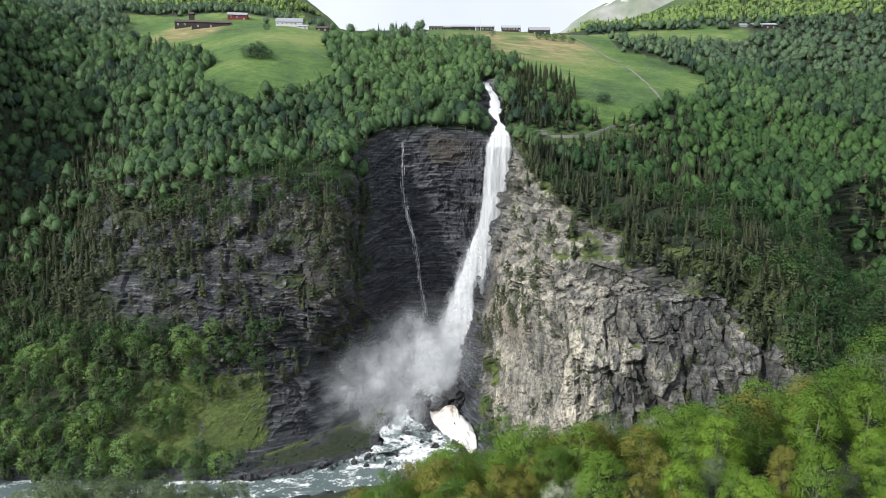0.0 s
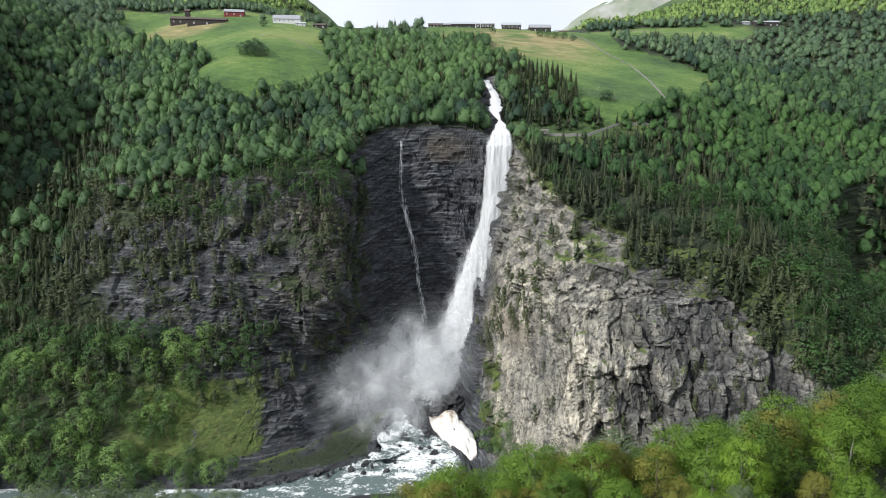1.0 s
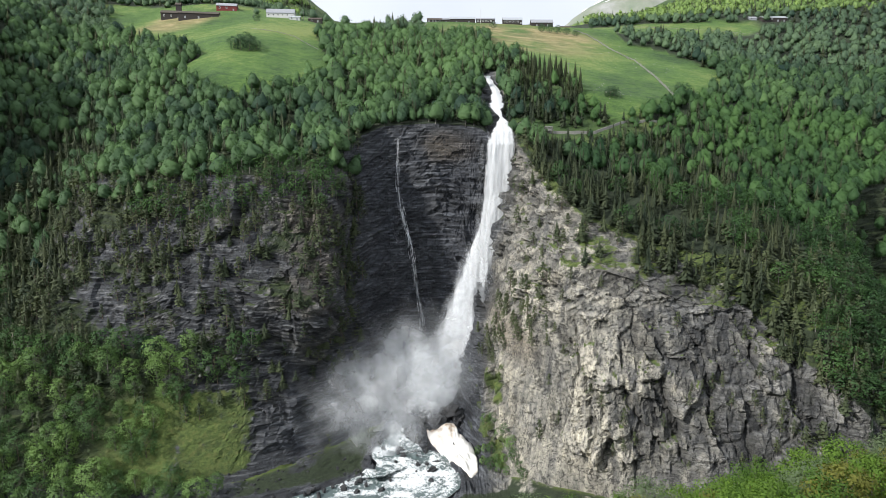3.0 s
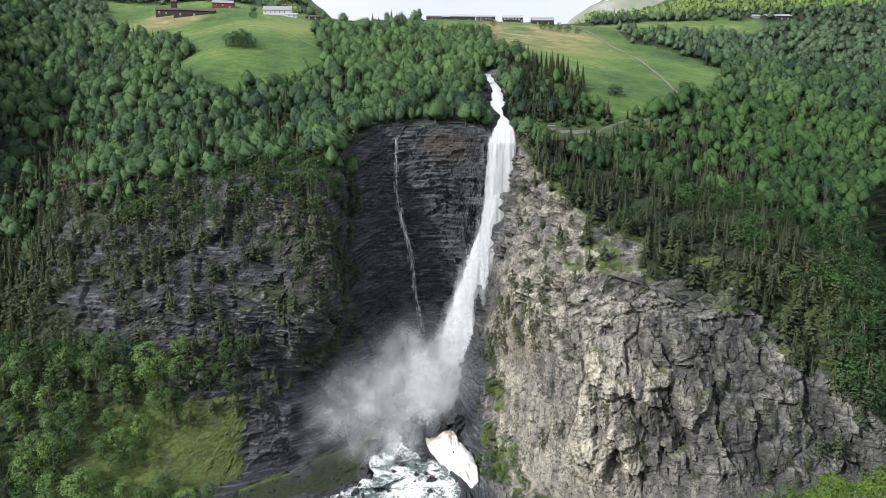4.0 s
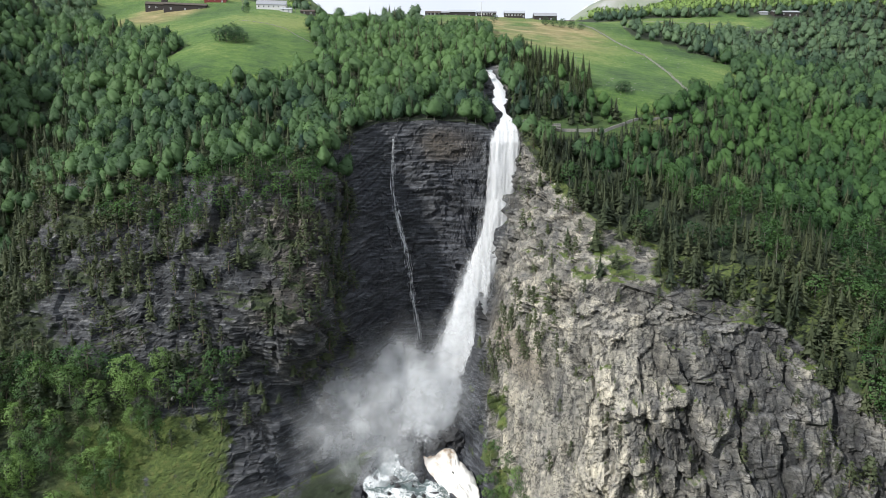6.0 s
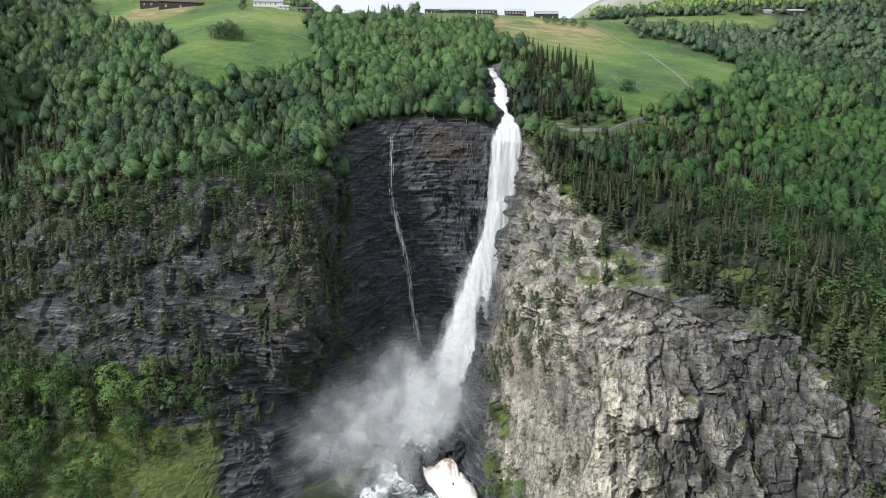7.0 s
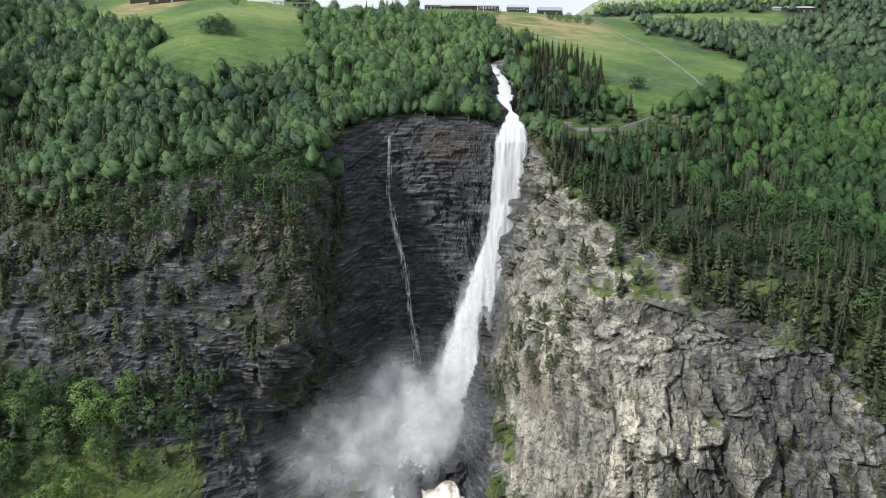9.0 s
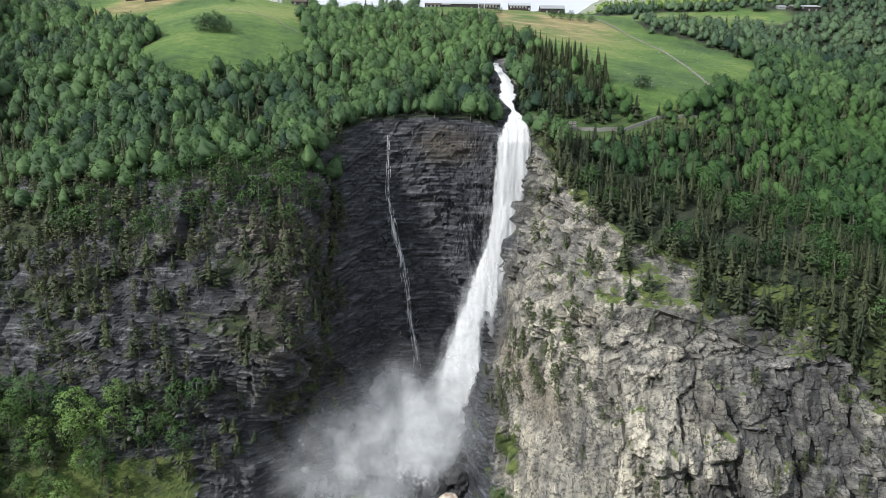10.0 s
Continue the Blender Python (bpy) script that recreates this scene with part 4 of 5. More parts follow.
wood("birch_wood", BROAD, spots[near_hill], rng.uniform(6.5, 15.5, near_hill.sum()), rng, [BIRCH, PALE_BARK], "dense green birch and alder wood on the slope", "wood")
BROAD_HILL = [crown_tree(s + 50, 22, 0.08, 0.44, 0.04, 12, 4, 6) for s in range(5)]
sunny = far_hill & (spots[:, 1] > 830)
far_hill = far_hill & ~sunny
wood("hillside_wood", BROAD_HILL, spots[sunny], rng.uniform(8, 14, sunny.sum()), rng, [SUNLIT_LEAF, BARK], "far hillside broadleaf wood with sunlight in its leaf colour", "wood")
wood("far_wood", BROAD_FAR, spots[far_hill], rng.uniform(7, 13, far_hill.sum()), rng, [HAZY_LEAF, PALE_BARK], "distant hillside broadleaf wood with haze in its grey-green leaf colour", "wood")
cspots = sow(spruce_d, rng, 3.2)
wood("spruce_wood", CONE, cspots, rng.uniform(8, 16, len(cspots)) * low_by_path(cspots), rng, [SPRUCE, BARK], "dark green spruce wood above the crag", "wood")
pspots = sow(pine_d, rng, 3.5)
on_crag = (pspots[:, 0] > 24) & (pspots[:, 0] < 150) & (pspots[:, 2] < 104)
wood("pine_wood", RAGGED, pspots[~on_crag], rng.uniform(6, 13, (~on_crag).sum()), rng, [PINE, BARK], "scattered dull green pines on the cliff ledges", "wood", (1.05, 1.6))


# ---- trees that stand near enough to be told apart: each a thing of its own ----
def tree_kind(name, label, make, leaf, bark, tint, group):
    """One tree of height 1 as a thing with trunk and crown; later ones are copies."""
    (tv, tf), (lv, lf, soft) = make
    top = new(name)
    tagged(top, label, "tree", group=group)
    link_mesh("trunk", tv, tf, [bark], top)
    t = np.clip(tint + 0.16 * fbm(lv[:, 0] * 9, lv[:, 1] * 9, lv[:, 2] * 9, 2, 3), 0, 1)
    link_mesh("crown", lv, lf, [leaf], top, attrs=dict(tint=t), soft=soft)
    return top


placed = set()


def plant(first, spot, height, wide=1.0):
    """Sets the first tree of a kind, or a copy of it, on a spot."""
    m = Matrix.Translation((spot[0], spot[1], spot[2] - 0.2)) @ Matrix.Rotation(rng.uniform(0, 6.283), 4, "Z")
    if first.name not in placed:
        placed.add(first.name)
        ob = first
        ob.matrix_basis = m
    else:
        ob = copy_thing(first, m)
    ob.scale = (height * wide, height * wide, height)
    return ob


SPUR_G = "trees on the near spur"
SPUR = [
    tree_kind("birch_tree", "fresh green birch tree in full leaf on the near spur", broadleaf(61, 12000, 0.0076, 0.27, 0.08, 4, 46), FRESH, PALE_BARK, 0.5, SPUR_G),
    tree_kind("birch_tree", "bright yellow-green birch tree in full leaf on the near spur", broadleaf(62, 12000, 0.0076, 0.29, 0.08, 4, 46), FRESH, PALE_BARK, 0.85, SPUR_G),
    tree_kind("alder_tree", "mid-green alder tree with a rounded crown on the near spur", broadleaf(63, 12000, 0.0078, 0.30, 0.08, 4, 42), FRESH, BARK, 0.2, SPUR_G),
    tree_kind("alder_tree", "grey-green alder tree with a rounded crown on the near spur", broadleaf(64, 12000, 0.0078, 0.31, 0.08, 4, 42), GREY_LEAF, BARK, 0.45, SPUR_G),
    tree_kind("aspen_tree", "olive-yellow young aspen tree with fresh foliage on the near spur", broadleaf(65, 10000, 0.0074, 0.24, 0.08, 4, 40), OLIVE, BARK, 0.6, SPUR_G),
    tree_kind("spruce_tree", "small dark green spruce tree among broadleaf trees", spruce(66, 900, 0.2), SPRUCE, BARK, 0.7, SPUR_G),
    tree_kind("rowan_tree", "white-blossoming rowan tree among green trees", broadleaf(67, 9000, 0.0080, 0.36, 0.08, 4, 34), BLOSSOM, BARK, 0.5, SPUR_G),
]
BEHIND = [
    tree_kind("birch_tree", "fresh green birch tree on the far side of the near spur", broadleaf(161, 5000, 0.0112, 0.32), FRESH, PALE_BARK, 0.45, SPUR_G),
    tree_kind("alder_tree", "mid-green alder tree on the far side of the near spur", broadleaf(163, 5000, 0.0112, 0.36), FRESH, BARK, 0.2, SPUR_G),
    tree_kind("alder_tree", "grey-green alder tree on the far side of the near spur", broadleaf(164, 5000, 0.0112, 0.36), GREY_LEAF, BARK, 0.5, SPUR_G),
    tree_kind("aspen_tree", "olive-yellow young aspen tree on the far side of the near spur", broadleaf(165, 5000, 0.0112, 0.27), OLIVE, BARK, 0.55, SPUR_G),
]
nd = np.where((SS < 1) & (SY > 64) & (SY < 142) & (SX > -50) & (SX < 0.78 * SY + 16), 0.042, 0)
nspots = sow(nd, rng, 4.7)
for q in nspots:
    size = np.interp(q[0], (0, 60, 110), (11.5, 13, 15.5)) * rng.uniform(0.66, 1.15)
    if q[1] > 99:
        plant(BEHIND[rng.choice(4, p=(0.42, 0.32, 0.16, 0.10) if q[0] > 34 else (0.24, 0.12, 0.06, 0.58))], q, size, rng.uniform(0.9, 1.15))
        continue
    w = np.array([0.36, 0.26, 0.14, 0.08, 0.09, 0.04, 0.03])
    if q[0] < 33:
        w = np.array([0.14, 0.10, 0.06, 0.04, 0.60, 0.04, 0.02])
    k = rng.choice(len(SPUR), p=w / w.sum())
    plant(SPUR[k], q, size * (0.6 if k >= 5 else 0.9 if k == 4 else 1.0), rng.uniform(0.85, 1.1))
LOW_G = "trees at the foot of the cliff"
LOW = [
    tree_kind("birch_tree", "green birch tree on the grassy slope below the cliff", broadleaf(71, 1500, 0.021, 0.36, 0.05, 4, 40), FOOT_LEAF, PALE_BARK, 0.5, LOW_G),
    tree_kind("birch_tree", "pale green birch tree on the grassy slope below the cliff", broadleaf(72, 1500, 0.021, 0.40, 0.05, 4, 40), FOOT_LEAF, PALE_BARK, 0.9, LOW_G),
    tree_kind("alder_tree", "dark green alder tree on the slope below the cliff", broadleaf(73, 1500, 0.021, 0.42, 0.05, 4, 40), FOOT_LEAF, BARK, 0.22, LOW_G),
    tree_kind("willow_tree", "grey-green bushy willow tree by the river", broadleaf(74, 1500, 0.022, 0.44, 0.02, 4, 30), GREY_LEAF, BARK, 0.5, LOW_G),
]
foot_spots = []
for q in spots[low_left]:
    if any(np.hypot(q[0] - o[0], (q[1] - o[1]) * 0.8 + (q[2] - o[2]) * 0.6) < 6.2 for o in foot_spots):
        continue
    foot_spots.append(q)
    plant(LOW[rng.randint(3)], q, rng.uniform(9, 16.5), rng.uniform(0.85, 1.15))
bank = np.where((SS < 1) & (SX > -192) & (SX < -86) & (SY > river_y(SX) - 24) & (SY < river_y(SX) - 9), 0.035, 0)
for q in sow(bank, rng, 4.2):
    plant(LOW[3], (q[0], q[1], max(q[2], -0.5)), rng.uniform(5, 13.5), rng.uniform(0.8, 1.2))
CRAG_G = "pines on the crag"
CRAG = [tree_kind("pine_tree", "small ragged pine tree rooted on a rock ledge", pine(81 + k, 420, 0.027), PINE, BARK, 0.5 + 0.22 * k, CRAG_G) for k in range(3)]
for q in pspots[on_crag]:
    plant(CRAG[rng.randint(3)], q, rng.uniform(6, 11) if q[0] < 52 else rng.uniform(3.5, 8.5), rng.uniform(0.9, 1.25))
TALL_G = "tall spruces by the stream"
TALL = [tree_kind("spruce_tree", "tall dark green spruce tree beside the mountain stream", spruce(91 + k, 420, 0.14), SPRUCE, BARK, 0.55 + 0.35 * k, TALL_G) for k in range(2)]
for q in sow(np.where(tall, 0.030, 0), rng, 4.0):
    plant(TALL[rng.randint(2)], q, rng.uniform(9, 17))
MEAD_G = "trees in the meadow"
MEAD = [tree_kind("birch_tree", "dark green bushy tree standing in the meadow", broadleaf(95, 1100, 0.026, 0.46, 0.02, 4, 30), BIRCH, BARK, 0.25, MEAD_G)]
for px, py, h in ((-150, 531, 12), (-143, 530, 11), (-156, 534, 10), (-138, 533, 8), (-147, 538, 12), (-166, 640, 7), (124, 474, 8), (128, 477, 7), (112, 698, 8), (120, 696, 9), (128, 694, 9), (137, 693, 8), (146, 690, 7), (174, 740, 6), (62, 700, 7), (190, 520, 8), (199, 527, 7), (230, 790, 7)):
    plant(MEAD[0], (px, py, ground_z(px, py)), h, rng.uniform(0.9, 1.15))

for q in ((22, 317), (25, 313), (28, 309), (24, 308), (30, 304), (27, 304), (33, 300), (26, 318), (29, 314), (31, 309), (34, 305), (36, 299), (37, 294), (34, 296), (31, 301), (39, 289), (40, 285)):
    c = int(np.argmin(np.abs(cols - q[0])))
    plant(LOW[rng.randint(3)], (q[0], q[1], float(np.interp(q[1], SY[:N_NEAR + 30, c], SZ[:N_NEAR + 30, c]))), rng.uniform(4, 7.5), 1.1)

# ---- water ----


def river_sheet():
    pts = np.array(RIVER, float)
    s = np.concatenate([[0], np.cumsum(np.hypot(np.diff(pts[:, 0]), np.diff(pts[:, 1])))])
    t = np.concatenate([np.arange(0, 120, 0.8), np.arange(120, 300, 2.5), np.arange(300, s[-1], 12)])
    c = [np.interp(t, s, pts[:, k]) for k in range(4)]
    c[3] = c[3] * (0.3 + 0.7 * smooth(0, 20, t)) * (1 + 0.16 * vnoise(t / 3.0, 0.5, 0, 123))
    dx, dy = np.gradient(c[0], t), np.gradient(c[1], t)
    ln = np.hypot(dx, dy)
    nx, ny = -dy / ln, dx / ln
    w = np.linspace(-1.12, 1.12, 48)
    X = c[0][:, None] + nx[:, None] * w * c[3][:, None]
    Y = c[1][:, None] + ny[:, None] * w * c[3][:, None]
    rough = smooth(75, 20, t)[:, None] + 0.25
    Z = c[2][:, None] + 0.55 * rough * fbm(X / 4.5, Y / 4.5, 0, 4, 121) + 0 * X
    foam = 0.30 + 0.26 * smooth(90, 35, t)[:, None] + 0.45 * fbm(X / 7, Y / 4, 0, 4, 122)
    r, q = X.shape
    idx = np.arange(r * q).reshape(r, q)
    f = np.stack([idx[:-1, :-1], idx[1:, :-1], idx[1:, 1:], idx[:-1, 1:]], -1).reshape(-1, 4)
    ob = link_mesh("river", np.stack([X, Y, Z], -1).reshape(-1, 3), f, [WATER], smooth_shade=True, attrs=dict(foam=foam + 0 * X))
    return tagged(ob, "pale green river with white rapids below the waterfall", "water", kind="structure")


river_sheet()
# Centre line of the fall: x, y, z, half width.
FALL_LINE = [(40.3, 508, 211.5, 1.8), (40.4, 497, 207, 3.0), (42.0, 484, 202, 2.2), (43.4, 473, 197.5, 3.8), (42.6, 458, 190, 4.3), (41.0, 442, 182.3, 3.8), (42.6, 434, 178.5, 1.6), (43.2, 426, 175, 3.2), (41.6, 410, 167.5, 6.6), (40.4, 404.5, 160, 9.0), (39.2, 403, 146, 8.8), (37.8, 402, 127.6, 7.8)]
FALL_LINE += [(33.6, 399, 109.6, 7.2), (27.1, 393, 92, 7.8), (21.6, 386, 75, 9.2), (17, 378, 59, 10.8), (12, 368, 43.5, 11.0), (5.2, 356, 30, 11.5), (-5, 344, 19, 11.5), (-12, 335, 12, 11.0)]


def along(line, t):
    p = np.array(line, float)
    s = np.concatenate([[0], np.cumsum(np.linalg.norm(np.diff(p[:, :3], axis=0), axis=1))])
    t = t * s[-1]
    out = [np.interp(t, s, p[:, k]) for k in range(4)]
    return out


def ribbons(name, line, count, seed, width, length, spread, mat, parent, bulge=1.6, wander=0.5):
    """Strands of falling water: narrow, curved, tapering strips of two faces' width with a raised middle."""
    rng = np.random.RandomState(seed)
    V, F = [], []
    for k in range(count):
        t0 = rng.uniform(0, 1 - length * 0.4)
        n = 9
        t = np.linspace(t0, min(1, t0 + length * rng.uniform(0.5, 1.2)), n)
        x, y, z, w = along(line, t)
        u = np.clip(rng.normal(0, 0.5), -1.05, 1.05) * spread
        off = u * w + wander * np.sin(t * 60 + rng.uniform(0, 6)) * rng.uniform(0, 1)
        half = width * rng.uniform(0.4, 1.4) * np.sin(np.linspace(0.15, math.pi - 0.1, n)) ** 0.6
        front = y - bulge * (1 - np.clip(u, -1, 1) ** 2) - rng.uniform(0.0, 1.4)
        o = len(V) * 1
        for i in range(n):
            V += [(x[i] + off[i] - half[i], front[i] + 0.25, z[i]), (x[i] + off[i], front[i] - 0.35 * half[i], z[i]), (x[i] + off[i] + half[i], front[i] + 0.25, z[i])]
        for i in range(n - 1):
            a = o + 3 * i
            F += [(a, a + 1, a + 4, a + 3), (a + 1, a + 2, a + 5, a + 4)]
    return link_mesh(name, V, F, [mat], parent, smooth_shade=True)


def core(name, line, mat, parent, n=300, m=34, seed=3, reach=1.12, ahead=1.5, strength=1.0, whole=False):
    """A bulging sheet of water, dense in the middle and torn at its edges."""
    t = np.linspace(0, 1, n)
    x, y, z, w = along(line, t)
    u = np.linspace(-1, 1, m)
    edge = 1 + (0.06 + 0.32 * smooth(0.36, 0.28, t) * (seed == 3))[:, None] * fbm(t * 45, t * 0 + seed, 0, 4, 131 + seed)[:, None]
    X = x[:, None] + u * w[:, None] * edge * reach
    Z = z[:, None] + 0 * X
    Y = y[:, None] - ahead * (1 - 0.8 * u ** 2) - 0.45 * fbm(X / 1.6, Z / 14, seed, 4, 132) - 0.3 * fbm(X / 4, Z / 9, seed, 3, 133)
    dens = (strength if seed == 3 else strength * (0.25 + 0.75 * smooth(0.3, 0.6, t)))
    dens = dens * np.ones((n, 1)) if seed == 3 else dens[:, None]
    dens = dens * smooth(1.0, 0.55, np.abs(u))[None] * (1 - 0.9 * smooth(0.87, 1.0, t))[:, None] + 0.12 * fbm(X / 2.2, Z / 26, seed, 3, 134)
    dens = np.minimum(dens, 1.15 * smooth(1.0, 0.8, np.abs(u))[None])
    idx = np.arange(n * m).reshape(n, m)
    f = np.stack([idx[:-1, :-1], idx[1:, :-1], idx[1:, 1:], idx[:-1, 1:]], -1).reshape(-1, 4)
    f = f if whole else f[dens.ravel()[f].max(axis=1) > 0.02]
    return link_mesh(name, np.stack([X, Y, Z], -1).reshape(-1, 3), f, [mat], parent, smooth_shade=True, attrs=dict(thickness=dens))


def flakes(P, size, rng):
    """Drops of spray: one small triangle each."""
    n = len(P)
    a = rng.normal(size=(n, 3, 3))
    a /= np.linalg.norm(a, axis=2, keepdims=True)
    v = P[:, None] + a * (size * rng.uniform(0.6, 1.4, n))[:, None, None]
    return v.reshape(-1, 3), np.arange(3 * n).reshape(n, 3)


fall = new("waterfall")
fall.location = (-10, 338, 12)
bpy.context.view_layer.update()
tagged(fall, "tall white waterfall plunging over a dark cliff", "waterfall")


def settle(ob):
    ob.matrix_parent_inverse = ob.parent.matrix_world.inverted()
    return ob


settle(core("stream", FALL_LINE, TORRENT, fall))
settle(core("outer_spray", FALL_LINE[8:], VEIL, fall, 200, 26, 7, 1.45, 3.6, 0.5))
rng = np.random.RandomState(17)
n = 30000
t = rng.uniform(0.3, 1, n) ** 0.75
x, y, z, w = along(FALL_LINE, t)
P = np.stack([x + w * rng.normal(0, 0.5, n) * (0.75 + 0.6 * t), y - 1.5 + rng.normal(0, 1.6, n), z + rng.normal(0, 2, n)], 1)
v, f = flakes(P, 0.10, rng)
settle(link_mesh("spray", v, f, [SPRAY], fall))

THIN_LINE = [(-21.7, 409, 163, 0.7), (-21.6, 406, 148, 1.1), (-21.4, 403, 135, 0.9), (-19.9, 400, 122, 1.6), (-15.2, 397, 106, 1.6), (-12.3, 395, 91, 1.6), (-9.8, 392, 73, 1.5), (-7.4, 388, 59, 1.4), (-6.4, 385, 50, 1.6)]
thin = new("side_waterfall")
thin.location = (-11, 388, 58)
bpy.context.view_layer.update()
tagged(thin, "thin broken white side waterfall on wet black rock", "waterfall")
for k, (side, wide, dense, first) in enumerate(((0.0, 1.1, 0.20, 0), (1.3, 0.7, 0.15, 2), (-1.1, 0.6, 0.13, 3), (2.6, 0.6, 0.12, 4), (-5.5, 0.5, 0.07, 1), (-8.0, 0.4, 0.05, 1), (0.3, 0.35, 0.34, 3))):
    bend = [(x + side * (0.35 + 0.65 * smooth(150, 95, z)) + 0.9 * float(vnoise(z / 9.0, k * 3.3, 0, 77)), y, z, wide * w) for x, y, z, w in THIN_LINE[first:]]
    settle(core("strand", bend, TORRENT, thin, 240, 8, 3, 1.4, 0.8, dense, True))
settle(ribbons("drops", THIN_LINE, 90, 8, 0.07, 0.05, 1.3, FALL, thin, 0.5, 0.25))
n = 9000
t = rng.uniform(0, 1, n)
x, y, z, w = along(THIN_LINE, t)
v, f = flakes(np.stack([x + w * rng.normal(0, 0.5, n), y - 0.8 + rng.normal(0, 0.4, n), z], 1), 0.08, rng)
settle(link_mesh("spray", v, f, [SPRAY], thin))

# Drifting mist at the foot of the fall: billowing curtains of fine spray, one behind another.
PUFFS = [(6, 50, 9, 13, 1.1), (-3, 34, 12, 15, 1.25), (-13, 51, 11, 13, 0.95), (-25, 42, 11, 12, 0.75), (-12, 15, 15, 12, 1.2), (-36, 34, 14, 15, 0.70), (-48, 26, 15, 15, 0.55), (-30, 14, 18, 9, 0.65), (-62, 20, 17, 18, 0.5), (-76, 16, 11, 14, 0.35), (-21, 11, 10, 9, 0.9)]


def curtain(y0, seed, strength):
    gx, gz = np.meshgrid(np.linspace(-95, 34, 90), np.linspace(1, 88, 64))
    push = 4.5 * fbm(gx / 22, gz / 22, seed, 3, 170)
    cx, cz = gx + 5 * fbm(gx / 18, gz / 18, seed, 3, 171), gz + 6 * fbm(gx / 16, gz / 16, seed + 5, 3, 172)
    d = sum(a * np.exp(-((cx - px) / sx) ** 2 - ((cz - pz) / sz) ** 2) for px, pz, sx, sz, a in PUFFS)
    d = strength * np.clip(d * (0.75 + 0.55 * fbm(gx / 11, gz / 14, seed, 5, 173)), 0, 1.4)
    d = d * smooth(-95, -80, gx) * smooth(34, 24, gx) * smooth(88, 76, gz)
    if y0 < 345:
        d = d * (1 - smooth(-10, -3, gx) * smooth(36, 27, gz))
    Y = y0 + push - 0.16 * (gz - 40) * 0.6
    n, m = gx.shape
    idx = np.arange(n * m).reshape(n, m)
    f = np.stack([idx[:-1, :-1], idx[:-1, 1:], idx[1:, 1:], idx[1:, :-1]], -1).reshape(-1, 4)
    f = f[d.ravel()[f].max(axis=1) > 0.012]
    ob = link_mesh("mist", np.stack([gx, Y, gz], -1).reshape(-1, 3), f, [VEIL], smooth_shade=True, attrs=dict(thickness=d))
    return tagged(ob, "white drifting spray at the foot of the waterfall", "mist", kind="stuff")


for k, (y0, strength) in enumerate(((315, 0.26), (327, 0.20), (336, 0.30), (346, 0.42), (357, 0.5))):
    curtain(y0, k + 1.0, strength)

# ---- stones, snow, walls and path ----
STONE = plain("grey_stone", (0.20, 0.195, 0.185), 0.9, grain=2.5, spread=0.45)
FIELD_STONE = plain("field_stone", (0.235, 0.235, 0.205), 0.95, grain=2.5, spread=0.4)


def stone_mesh(name, seed, mat):
    """A worn boulder of radius 1 with flat facets."""
    bm = bmesh.new()
    bmesh.ops.create_icosphere(bm, subdivisions=2, radius=1.0)
    r = np.random.RandomState(seed)
    cuts = [(Vector(r.normal(size=3)).normalized(), r.uniform(0.5, 0.85)) for k in range(9)]
    for vert in bm.verts:
        for n, d in cuts:
            over = vert.co.dot(n) - d
            if over > 0:
                vert.co -= n * over * 0.9
        vert.co += vert.co.normalized() * 0.07 * noise.noise(vert.co * 2.3 + Vector((seed, 0, 0)))
    me = bpy.data.meshes.new(name)
    bm.to_mesh(me)
    bm.free()
    me.materials.append(mat)
    return me


def sheet_z(px, py):
    """Height of the ground by the foot of the rock."""
    c = int(np.argmin(np.abs(cols - px)))
    return float(np.interp(py, SY[:N_NEAR + 30, c], SZ[:N_NEAR + 30, c]))


rng = np.random.RandomState(23)
BLACK_ROCK = plain("black_rock", (0.030, 0.031, 0.033), 0.75, grain=2.2, spread=0.7)


def rock_mesh(seed):
    """A broken, jagged rock of radius 1."""
    bm = bmesh.new()
    bmesh.ops.create_icosphere(bm, subdivisions=3, radius=1.0)
    r = np.random.RandomState(seed)
    cuts = [(Vector(r.normal(size=3)).normalized(), r.uniform(0.42, 0.8)) for k in range(16)]
    shift = Vector((seed * 3.1, 1.7, 0))
    for vert in bm.verts:
        p = vert.co.copy()
        for n, d in cuts:
            over = vert.co.dot(n) - d
            if over > 0:
                vert.co -= n * over * 0.95
        vert.co += p * (0.16 * noise.noise(p * 1.8 + shift) + 0.10 * noise.cell(p * 3.2 + shift) + 0.07 * noise.noise(p * 6.5 + shift))
    me = bpy.data.meshes.new("rock")
    bm.to_mesh(me)
    bm.free()
    me.materials.append(BLACK_ROCK)
    return me


